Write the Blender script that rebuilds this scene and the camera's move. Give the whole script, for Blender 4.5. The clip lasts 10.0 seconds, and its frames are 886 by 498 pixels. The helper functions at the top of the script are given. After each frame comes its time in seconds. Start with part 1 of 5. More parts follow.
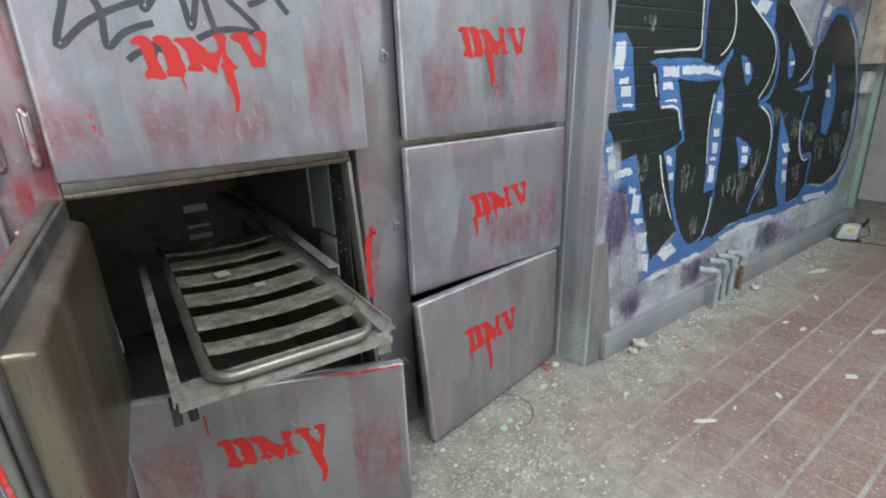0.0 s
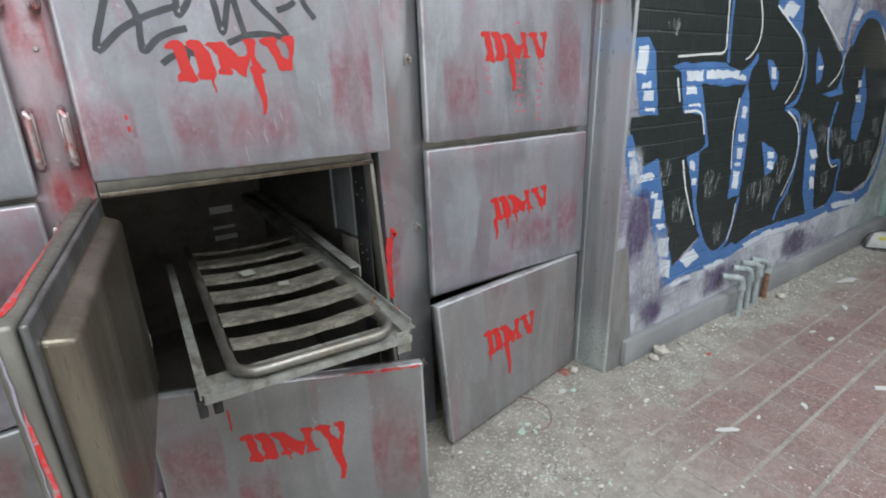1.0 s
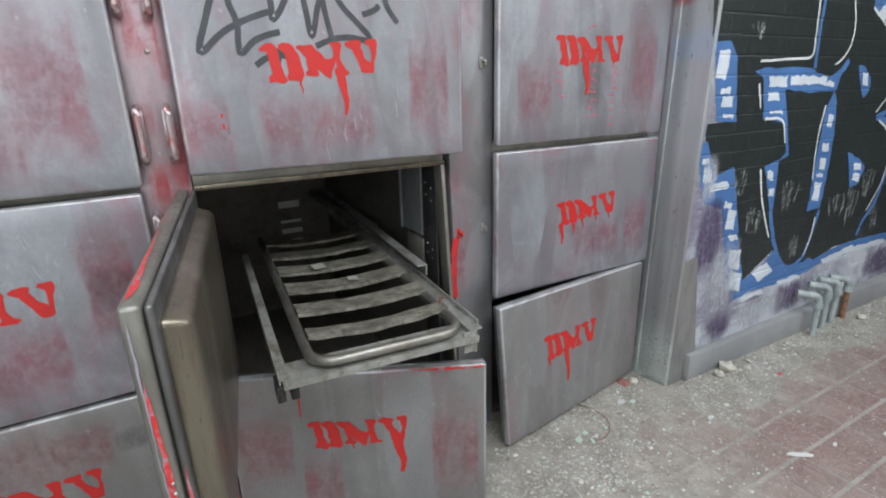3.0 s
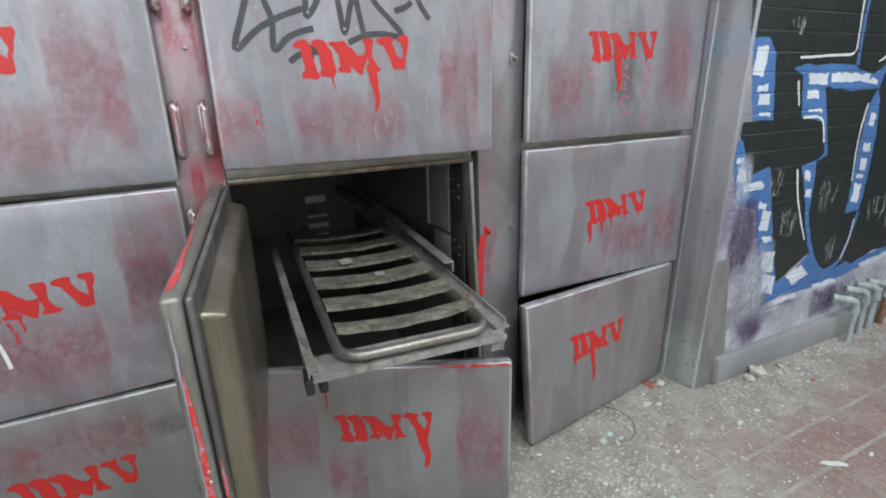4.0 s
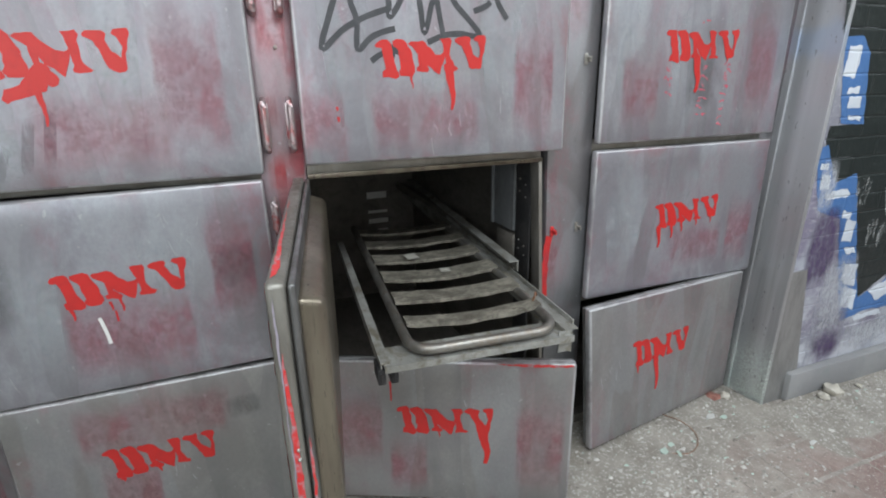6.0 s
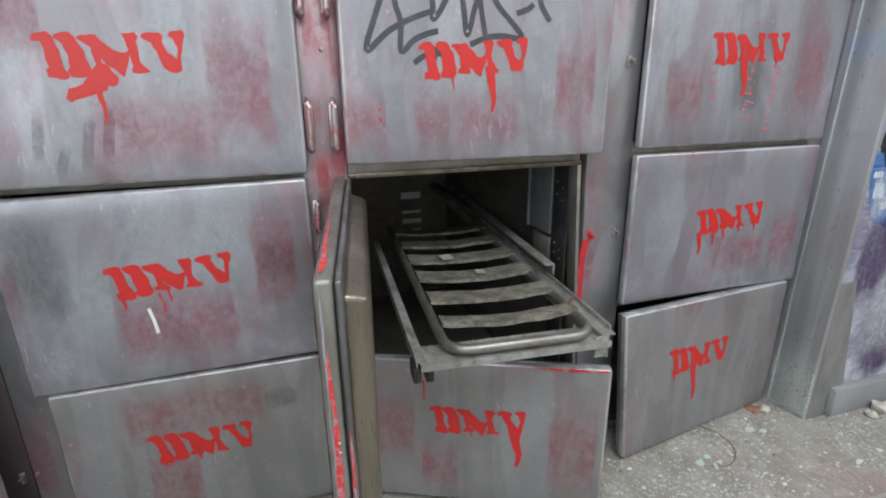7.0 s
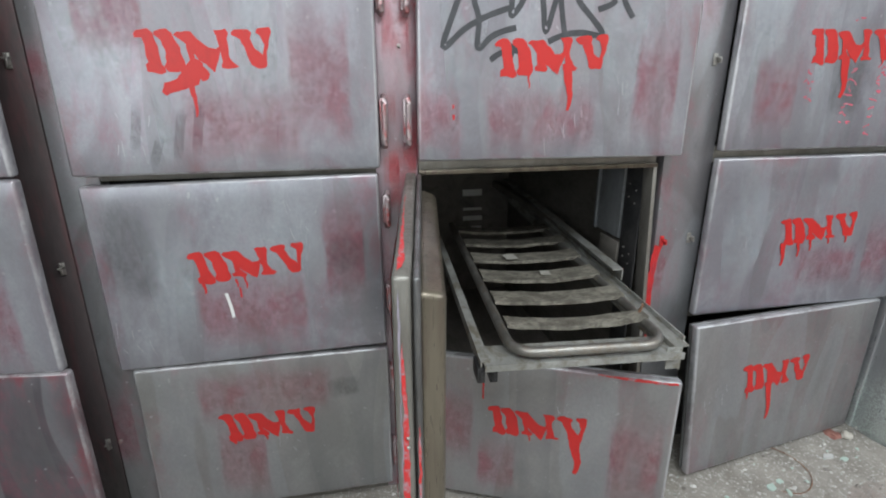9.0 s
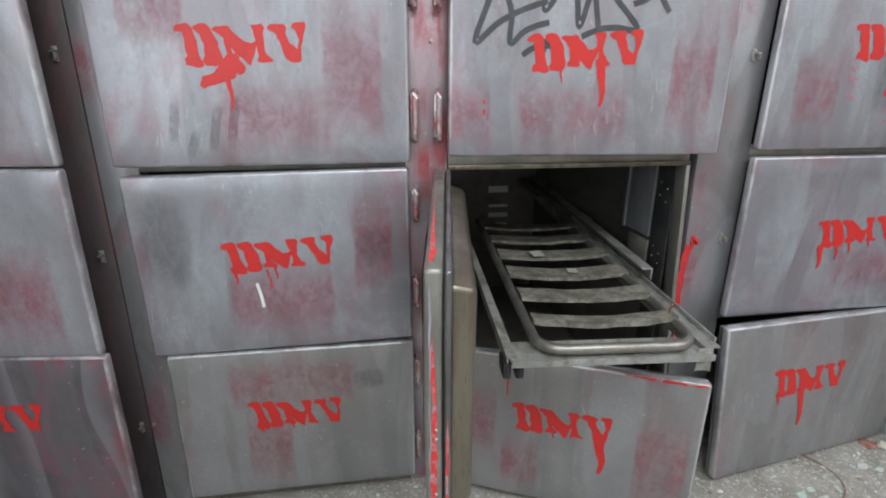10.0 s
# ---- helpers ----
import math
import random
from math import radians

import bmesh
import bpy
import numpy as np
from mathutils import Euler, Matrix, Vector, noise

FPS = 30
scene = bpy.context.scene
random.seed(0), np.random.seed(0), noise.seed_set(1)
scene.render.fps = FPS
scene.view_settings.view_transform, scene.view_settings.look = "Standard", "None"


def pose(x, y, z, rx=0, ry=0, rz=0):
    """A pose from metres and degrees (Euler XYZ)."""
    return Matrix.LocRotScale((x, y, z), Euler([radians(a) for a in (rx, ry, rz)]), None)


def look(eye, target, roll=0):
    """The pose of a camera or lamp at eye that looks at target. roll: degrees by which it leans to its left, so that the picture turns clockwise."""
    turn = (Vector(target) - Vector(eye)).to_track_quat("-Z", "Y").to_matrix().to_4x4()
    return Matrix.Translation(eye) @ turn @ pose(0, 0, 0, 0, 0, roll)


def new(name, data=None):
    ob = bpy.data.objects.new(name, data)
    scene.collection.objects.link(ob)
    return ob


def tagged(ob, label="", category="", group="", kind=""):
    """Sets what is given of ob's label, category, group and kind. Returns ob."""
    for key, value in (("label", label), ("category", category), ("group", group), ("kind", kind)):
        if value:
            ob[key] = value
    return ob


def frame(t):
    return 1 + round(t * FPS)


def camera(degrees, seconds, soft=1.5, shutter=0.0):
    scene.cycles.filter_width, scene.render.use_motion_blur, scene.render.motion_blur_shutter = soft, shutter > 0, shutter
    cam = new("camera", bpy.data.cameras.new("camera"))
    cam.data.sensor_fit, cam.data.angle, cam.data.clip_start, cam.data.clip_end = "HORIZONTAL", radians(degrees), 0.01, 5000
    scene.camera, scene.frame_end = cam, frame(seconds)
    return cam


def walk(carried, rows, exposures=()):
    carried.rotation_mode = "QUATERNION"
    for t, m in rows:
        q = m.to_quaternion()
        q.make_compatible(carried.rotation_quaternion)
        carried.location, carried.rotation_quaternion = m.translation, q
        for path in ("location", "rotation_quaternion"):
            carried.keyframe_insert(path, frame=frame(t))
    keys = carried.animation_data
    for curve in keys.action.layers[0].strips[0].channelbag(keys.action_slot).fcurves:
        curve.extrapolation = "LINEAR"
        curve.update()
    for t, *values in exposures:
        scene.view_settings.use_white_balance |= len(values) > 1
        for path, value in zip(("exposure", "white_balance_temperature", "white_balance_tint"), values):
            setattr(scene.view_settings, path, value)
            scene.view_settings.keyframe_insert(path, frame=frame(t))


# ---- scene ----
cam = camera(82.1, 10.0, soft=1.95)
PATH = [
    (0, (-0.023, -1.52, 1.364), (1.116, -0.004, 0.729), -2.3),
    (0.5, (-0.027, -1.529, 1.365), (1.086, 0.01, 0.737), -2.3),
    (1, (-0.037, -1.532, 1.356), (1.047, 0.034, 0.745), -2.3),
    (1.5, (-0.054, -1.531, 1.359), (0.993, 0.062, 0.753), -2.1),
    (2, (-0.071, -1.527, 1.363), (0.935, 0.093, 0.758), -1.9),
    (2.5, (-0.088, -1.519, 1.364), (0.877, 0.126, 0.763), -1.7),
    (4, (-0.113, -1.501, 1.366), (0.735, 0.203, 0.753), -1.4),
    (4.5, (-0.132, -1.496, 1.368), (0.682, 0.223, 0.749), -1.3),
    (5, (-0.147, -1.493, 1.366), (0.627, 0.246, 0.75), -1.2),
    (5.5, (-0.164, -1.49, 1.368), (0.565, 0.267, 0.752), -1.1),
    (7, (-0.204, -1.489, 1.37), (0.37, 0.328, 0.763), -0.6),
    (7.5, (-0.215, -1.483, 1.371), (0.306, 0.35, 0.764), -0.4),
    (8, (-0.222, -1.484, 1.373), (0.25, 0.362, 0.765), -0.3),
    (8.5, (-0.227, -1.479, 1.375), (0.196, 0.377, 0.762), -0.2),
    (9, (-0.241, -1.471, 1.373), (0.131, 0.394, 0.754), -0.0),
    (9.5, (-0.253, -1.471, 1.374), (0.068, 0.4, 0.744), 0.2),
    (10, (-0.257, -1.473, 1.369), (0.028, 0.403, 0.738), 0.3),
]
walk(cam, [(t, look(eye, target, roll)) for t, eye, target, roll in PATH])


# ---- world and light ----
world = bpy.data.worlds.new("sky")
scene.world = world
world.use_nodes = True
wn = world.node_tree
sky = wn.nodes.new("ShaderNodeTexSky")
sky.sky_type, sky.sun_disc = "NISHITA", False
sky.sun_elevation, sky.sun_rotation = radians(38), radians(160)
wn.links.new(sky.outputs[0], wn.nodes["Background"].inputs[0])
wn.nodes["Background"].inputs[1].default_value = 0.10


def window_light(name, x, y, z, rx, rz, w, h, watts, colour):
    la = bpy.data.lights.new(name, "AREA")
    la.shape, la.size, la.size_y, la.energy, la.color = "RECTANGLE", w, h, watts, colour
    ob = new(name, la)
    ob.matrix_world = pose(x, y, z, rx, 0, rz)
    return ob


DAY = (0.90, 0.965, 1.0)
# daylight enters through unseen windows in the wall opposite the refrigerator
window_light("window_daylight", -1.2, -4.72, 1.85, 78, 0, 1.5, 1.5, 18, DAY)
# these two windows are added to light the floor further right
window_light("window_daylight", 2.4, -4.72, 1.85, 78, 0, 1.7, 1.5, 5, DAY)
window_light("window_daylight", 5.0, -4.72, 1.85, 78, 0, 1.7, 1.5, 6, DAY)
# through a tall window in the side wall
window_light("window_daylight", -2.10, -3.05, 1.80, 90, -90, 2.3, 1.2, 46, DAY)
# and through two unseen rooflights, added for light from above over the open floor
window_light("rooflight_daylight", 0.15, -2.05, 2.78, 0, 0, 2.0, 1.5, 78, DAY)
window_light("rooflight_daylight", 2.95, -2.05, 2.78, 0, 0, 2.2, 1.5, 76, DAY)

# ---- materials ----


class Nodes:
    """A node material under construction."""

    def __init__(self, name):
        self.mat = bpy.data.materials.new(name)
        self.mat.use_nodes = True
        self.tree = self.mat.node_tree
        self.bsdf = self.tree.nodes["Principled BSDF"]
        self.geo = self.tree.nodes.new("ShaderNodeNewGeometry")
        self.tex = self.tree.nodes.new("ShaderNodeTexCoord")

    def link(self, a, b):
        self.tree.links.new(a, b)

    def node(self, kind, **values):
        n = self.tree.nodes.new(kind)
        for k, v in values.items():
            n.inputs[k].default_value = v
        return n

    def coords(self, scale=(1, 1, 1), shift=(0, 0, 0), local=False, spread=False):
        m = self.node("ShaderNodeMapping", Scale=scale, Location=shift)
        src = self.tex.outputs["Object"] if local else self.geo.outputs["Position"]
        if spread:
            info = self.tree.nodes.new("ShaderNodeObjectInfo")
            mul = self.tree.nodes.new("ShaderNodeMath")
            mul.operation = "MULTIPLY"
            mul.inputs[1].default_value = 37.0
            self.link(info.outputs["Random"], mul.inputs[0])
            add = self.tree.nodes.new("ShaderNodeVectorMath")
            add.operation = "ADD"
            self.link(src, add.inputs[0])
            self.link(mul.outputs[0], add.inputs[1])
            src = add.outputs[0]
        self.link(src, m.inputs["Vector"])
        return m.outputs[0]

    def noise(self, scale, detail=4, rough=0.55, vec=None, distort=0.0):
        n = self.node("ShaderNodeTexNoise", Scale=scale, Detail=detail, Roughness=rough, Distortion=distort)
        self.link(vec if vec else self.geo.outputs["Position"], n.inputs["Vector"])
        return n.outputs["Fac"]

    def ramp(self, fac, lo, hi, a=0.0, b=1.0):
        n = self.tree.nodes.new("ShaderNodeMapRange")
        n.interpolation_type = "SMOOTHSTEP"
        for k, v in zip(("From Min", "From Max", "To Min", "To Max"), (lo, hi, a, b)):
            n.inputs[k].default_value = v
        self.link(fac, n.inputs["Value"])
        return n.outputs["Result"]

    def maths(self, op, a, b):
        n = self.tree.nodes.new("ShaderNodeMath")
        n.operation = op
        for i, v in enumerate((a, b)):
            if isinstance(v, (int, float)):
                n.inputs[i].default_value = v
            else:
                self.link(v, n.inputs[i])
        return n.outputs[0]

    def mix(self, fac, a, b):
        n = self.tree.nodes.new("ShaderNodeMix")
        n.data_type = "RGBA"
        for sock, v in ((n.inputs[0], fac), (n.inputs[6], a), (n.inputs[7], b)):
            if isinstance(v, tuple):
                sock.default_value = (*v, 1)
            elif isinstance(v, (int, float)):
                sock.default_value = v
            else:
                self.link(v, sock)
        return n.outputs[2]

    def axis(self, i):
        s = self.tree.nodes.new("ShaderNodeSeparateXYZ")
        self.link(self.geo.outputs["Position"], s.inputs[0])
        return s.outputs[i]

    def island(self):
        return self.geo.outputs["Random Per Island"]

    def bump(self, height, strength=0.3, distance=0.01):
        b = self.node("ShaderNodeBump", Strength=strength, Distance=distance)
        self.link(height, b.inputs["Height"])
        self.link(b.outputs[0], self.bsdf.inputs["Normal"])

    def done(self, colour=None, rough=0.5, metal=0.0, spec=0.5):
        for key, v in (("Base Color", colour), ("Roughness", rough), ("Metallic", metal), ("Specular IOR Level", spec)):
            if v is None:
                continue
            sock = self.bsdf.inputs[key]
            if isinstance(v, tuple):
                sock.default_value = (*v, 1)
            elif isinstance(v, (int, float)):
                sock.default_value = v
            else:
                self.link(v, sock)
        return self.mat


def door_steel(name, reds=0.5, grime=0.35, base=(0.266, 0.260, 0.290), pale=(0.358, 0.370, 0.410)):
    n = Nodes(name)
    streak = n.noise(3.4, 6, 0.62, n.coords((1.5, 1.5, 0.75), spread=True), 0.8)
    cloud = n.noise(3.1, 5, 0.6, n.coords(spread=True), 0.4)
    fine = n.noise(120, 4, 0.65, n.coords((1, 1, 0.7)))
    smear = n.noise(9.0, 6, 0.7, n.coords((1.2, 1.2, 0.45), (3, 1, 7), spread=True), 0.4)
    red = n.noise(3.4, 6, 0.68, n.coords((1.4, 1.4, 0.6), (11, 5, 2), spread=True), 0.5)
    col = n.mix(n.ramp(streak, 0.40, 0.62), base, pale)
    col = n.mix(n.maths("MULTIPLY", n.ramp(cloud, 0.52, 0.72), 0.55), col, (0.22, 0.215, 0.235))
    pink = n.noise(1.9, 4, 0.6, n.coords((1, 1, 0.7), (2, 9, 4), spread=True))
    col = n.mix(n.maths("MULTIPLY", n.ramp(pink, 0.42, 0.62), 0.35 * reds), col, (0.30, 0.225, 0.26))
    mottle = n.ramp(n.noise(48, 5, 0.7, n.coords((1, 1, 0.6))), 0.36, 0.62, 0.25, 1.0)
    col = n.mix(n.maths("MULTIPLY", n.maths("MULTIPLY", n.ramp(red, 0.46, 0.66), mottle), reds), col, (0.345, 0.115, 0.16))
    col = n.mix(n.maths("MULTIPLY", n.ramp(smear, 0.60, 0.78), grime), col, (0.11, 0.103, 0.113))
    # broad wipe marks with a hard border on one side
    wipe = n.noise(2.3, 2, 0.4, n.coords((2.1, 2.1, 0.35), (7, 3, 1), spread=True), 0.15)
    edge_a = n.maths("MULTIPLY", n.ramp(wipe, 0.50, 0.515), n.ramp(wipe, 0.66, 0.53))
    col = n.mix(n.maths("MULTIPLY", edge_a, 0.36), col, (0.37, 0.39, 0.415))
    edge_b = n.maths("MULTIPLY", n.ramp(wipe, 0.43, 0.422), n.ramp(wipe, 0.30, 0.41))
    col = n.mix(n.maths("MULTIPLY", edge_b, 0.34), col, (0.20, 0.205, 0.21))
    # overspray gathered along the folded edges
    gen = n.tree.nodes.new("ShaderNodeSeparateXYZ")
    n.link(n.tex.outputs["Generated"], gen.inputs[0])
    edge = n.maths("MAXIMUM", n.maths("ABSOLUTE", n.maths("SUBTRACT", gen.outputs[0], 0.5), 0.0), n.maths("ABSOLUTE", n.maths("SUBTRACT", gen.outputs[2], 0.5), 0.0))
    rim = n.ramp(n.maths("ADD", edge, n.maths("MULTIPLY", n.maths("SUBTRACT", red, 0.5), 0.35)), 0.46, 0.53)
    col = n.mix(n.maths("MULTIPLY", rim, n.ramp(cloud, 0.40, 0.6, 0.0, reds)), col, (0.32, 0.065, 0.08))
    # worn pale rim that also holds the bright edge highlight as colour
    worn = n.maths("MULTIPLY", n.ramp(edge, 0.4865, 0.493), n.ramp(smear, 0.40, 0.55, 0.15, 0.8))
    col = n.mix(worn, col, (0.56, 0.565, 0.58))
    spots = n.noise(55, 2, 0.5, n.coords(spread=True))
    col = n.mix(n.maths("MULTIPLY", n.ramp(spots, 0.72, 0.76), 0.5), col, (0.50, 0.50, 0.52))
    col = n.mix(n.maths("MULTIPLY", n.ramp(fine, 0.3, 0.7), 0.16), col, (0.16, 0.16, 0.175))
    rough = n.maths("ADD", n.ramp(smear, 0.25, 0.75, 0.30, 0.48), n.ramp(fine, 0.2, 0.8, -0.03, 0.05))
    dent = n.maths("ADD", n.maths("MULTIPLY", n.noise(2.2, 2, 0.4, n.coords(spread=True)), 1.0), n.maths("MULTIPLY", fine, 0.02))
    n.bump(dent, 0.25, 0.02)
    return n.done(col, rough, 0.52)


def plain_metal(name, a, b, scale=6.0, rough=(0.3, 0.6), metal=0.8, stretch=(1, 1, 1), dirt=None, dirt_amount=0.5):
    n = Nodes(name)
    f = n.noise(scale, 5, 0.6, n.coords(stretch, spread=True), 0.3)
    g = n.noise(scale * 14, 3, 0.6, n.coords(stretch))
    col = n.mix(n.ramp(f, 0.35, 0.65), a, b)
    if dirt:
        d = n.noise(scale * 2.3, 6, 0.7, n.coords(stretch, (5, 2, 8), spread=True), 0.6)
        col = n.mix(n.maths("MULTIPLY", n.ramp(d, 0.45, 0.7), dirt_amount), col, dirt)
    n.bump(g, 0.12, 0.004)
    return n.done(col, n.ramp(g, 0.25, 0.75, *rough), metal)


def paint(name, colour, worn=None, amount=0.35, rough=0.5, scale=30):
    n = Nodes(name)
    col = colour
    if worn:
        f = n.noise(scale, 5, 0.65, n.coords((1, 1, 0.8)), 0.4)
        col = n.mix(n.maths("MULTIPLY", n.ramp(f, 0.45, 0.7), amount), colour, worn)
    g = n.noise(180, 3, 0.6)
    n.bump(g, 0.15, 0.002)
    return n.done(col, rough)


STEEL = door_steel("door_steel", 0.31, 0.4)
# darker copy of the door steel: shade at lower left put into colour
STEEL_SHADED = door_steel("door_steel_shaded", 0.6, 0.8, (0.12, 0.112, 0.125), (0.175, 0.165, 0.185))
STEEL_B = door_steel("door_steel_low", 0.22, 0.25, (0.262, 0.262, 0.255), (0.325, 0.324, 0.318))
POST = door_steel("post_steel", 0.45, 0.6, (0.195, 0.196, 0.198), (0.262, 0.266, 0.275))
POST_RED = door_steel("hinge_post_steel", 0.55, 0.4, (0.30, 0.235, 0.255), (0.36, 0.295, 0.32))
POST_SHADED = plain_metal("shaded_post_steel", (0.045, 0.04, 0.04), (0.085, 0.068, 0.07), 5, (0.4, 0.7), 0.3, (1, 1, 0.3), (0.15, 0.06, 0.065), 0.5)
n = Nodes("jamb_steel")
f = n.noise(4, 5, 0.6, n.coords((1.5, 4.0, 0.12)), 0.1)
g = n.noise(70, 4, 0.65, n.coords((1, 1, 0.3)))
col = n.mix(n.ramp(f, 0.35, 0.65), (0.36, 0.362, 0.37), (0.50, 0.508, 0.52))
col = n.mix(n.maths("MULTIPLY", n.ramp(n.noise(8, 6, 0.7, n.coords((1, 3.0, 0.12), (4, 4, 4))), 0.48, 0.7), 0.35), col, (0.30, 0.295, 0.29))
# blue mist from the mural, speckles near the floor
up = n.maths("ADD", n.axis(2), n.maths("MULTIPLY", n.noise(9, 4, 0.6), 0.10))
mist = n.maths("MULTIPLY", n.ramp(up, 1.46, 1.53), n.ramp(up, 1.63, 1.57))
col = n.mix(n.maths("MULTIPLY", mist, 0.6), col, (0.22, 0.42, 0.70))
# upper jamb lightened: white overspray plus a window reflection put into the colour
col = n.mix(n.maths("MULTIPLY", n.ramp(up, 0.75, 1.35), 0.55), col, (0.66, 0.68, 0.72))
col = n.mix(n.maths("MULTIPLY", n.ramp(up, 1.70, 1.74), 0.8), col, (0.46, 0.06, 0.06))
speck = n.ramp(n.noise(150, 3, 0.6), 0.47, 0.55)
low = n.maths("MULTIPLY", n.ramp(up, 0.40, 0.2), n.maths("MAXIMUM", speck, 0.35))
col = n.mix(n.maths("MULTIPLY", low, 0.95), col, (0.66, 0.74, 0.70))
n.bump(g, 0.15, 0.004)
JAMB = n.done(col, n.ramp(g, 0.25, 0.75, 0.26, 0.42), 0.55)
JAMB_LOW = plain_metal("kick_plate", (0.24, 0.24, 0.235), (0.33, 0.33, 0.325), 6, (0.35, 0.55), 0.5, (1, 1, 0.3), (0.17, 0.17, 0.165), 0.5)
FRAME = plain_metal("frame_steel", (0.235, 0.22, 0.197), (0.33, 0.312, 0.283), 6, (0.35, 0.6), 0.7, (1, 1, 0.4), (0.16, 0.14, 0.12), 0.5)
LINER = plain_metal("tarnished_liner", (0.12, 0.104, 0.078), (0.215, 0.19, 0.146), 5, (0.26, 0.38), 0.65, (2.4, 2.4, 0.15), (0.105, 0.066, 0.06), 0.6)
EDGE = plain_metal("door_edge", (0.17, 0.162, 0.142), (0.26, 0.252, 0.228), 7, (0.35, 0.6), 0.5, (1, 1, 0.4), (0.13, 0.11, 0.10), 0.5)
GASKET = paint("gasket_rubber", (0.028, 0.024, 0.02), (0.06, 0.052, 0.044), 0.6, 0.85)
INSIDE = plain_metal("inside_sheet", (0.16, 0.146, 0.128), (0.235, 0.215, 0.19), 4, (0.45, 0.7), 0.35, (1, 0.4, 1), (0.06, 0.05, 0.04), 0.5)
PERFORATED = plain_metal("black_strip", (0.03, 0.03, 0.032), (0.06, 0.058, 0.058), 8, (0.45, 0.65), 0.4)
CHANNEL = plain_metal("channel_steel", (0.20, 0.21, 0.22), (0.30, 0.315, 0.33), 6, (0.35, 0.55), 0.6, (1, 1, 0.5), (0.12, 0.11, 0.10), 0.5)
GALV = plain_metal("galvanised_rail", (0.25, 0.25, 0.23), (0.40, 0.40, 0.378), 12, (0.4, 0.65), 0.4, (1, 0.5, 1), (0.165, 0.14, 0.095), 0.9)
TUBE = plain_metal("worn_tube", (0.215, 0.205, 0.187), (0.32, 0.31, 0.285), 9, (0.32, 0.5), 0.75, (1, 1, 1), (0.22, 0.16, 0.11), 0.55)
SLAT = plain_metal("dusty_slat", (0.115, 0.106, 0.087), (0.27, 0.252, 0.208), 18, (0.5, 0.8), 0.2, (1, 1.6, 1), (0.07, 0.06, 0.045), 0.9)
FLANGE = plain_metal("door_flange", (0.13, 0.13, 0.128), (0.26, 0.265, 0.27), 9, (0.28, 0.45), 0.7, (1, 1, 0.3), (0.10, 0.085, 0.07), 0.5)
RUST = plain_metal("rust", (0.17, 0.085, 0.05), (0.28, 0.15, 0.085), 30, (0.7, 0.95), 0.1)
BOLT = plain_metal("bolt_zinc", (0.36, 0.35, 0.33), (0.50, 0.49, 0.46), 40, (0.3, 0.5), 0.7, (1, 1, 1), (0.30, 0.18, 0.12), 0.4)
HINGE = plain_metal("hinge_chrome", (0.36, 0.29, 0.30), (0.50, 0.44, 0.45), 14, (0.25, 0.5), 0.7, (1, 1, 0.5), (0.42, 0.05, 0.05), 0.95)
RED = paint("red_spray", (0.53, 0.022, 0.020), (0.40, 0.02, 0.02), 0.5, 0.42)
RED_DRY = paint("red_spray_thin", (0.60, 0.03, 0.03), (0.34, 0.12, 0.13), 0.6, 0.5)
EDGE_RED = paint("chipped_red", (0.55, 0.03, 0.03), (0.30, 0.27, 0.30), 0.95, 0.5, 55)
CHIPS = paint("lilac_chips", (0.29, 0.26, 0.31), (0.20, 0.20, 0.205), 0.95, 0.5, 70)
PINK = paint("pink_chalk", (0.55, 0.10, 0.15), (0.36, 0.25, 0.28), 0.7, 0.7, 60)
MARKER = paint("grey_marker", (0.042, 0.044, 0.05), (0.085, 0.088, 0.097), 0.5, 0.45)
PAPER = paint("paper_label", (0.80, 0.79, 0.75), (0.62, 0.60, 0.55), 0.5, 0.7)
DUSTY_PAPER = paint("dusty_paper", (0.34, 0.33, 0.29), (0.22, 0.21, 0.18), 0.6, 0.85)
SCRATCH = paint("pale_scratch", (0.43, 0.44, 0.46), (0.30, 0.30, 0.32), 0.9, 0.5, 90)
WHITE_LINE = paint("white_line", (0.74, 0.76, 0.74), (0.55, 0.57, 0.56), 0.4, 0.6)

# ---- mesh helpers ----


def link_mesh(name, bm, mats, parent=None, smooth=False):
    me = bpy.data.meshes.new(name)
    bmesh.ops.recalc_face_normals(bm, faces=bm.faces[:])
    bm.to_mesh(me)
    bm.free()
    for m in mats if isinstance(mats, (list, tuple)) else [mats]:
        me.materials.append(m)
    if smooth:
        for p in me.polygons:
            p.use_smooth = True
        me.set_sharp_from_angle(angle=radians(40))
    ob = new(name, me)
    if parent is not None:
        ob.parent = parent
    return ob


def part(name, bm, material, parent, label="", smooth=True):
    ob = link_mesh(name, bm, material, parent, smooth)
    return tagged(ob, label) if label else ob


def thing(name, label, category, at=None, group="", kind=""):
    ob = new(name)
    ob.empty_display_size = 0.05
    if at is not None:
        ob.matrix_world = at
    return tagged(ob, label, category, group, kind)


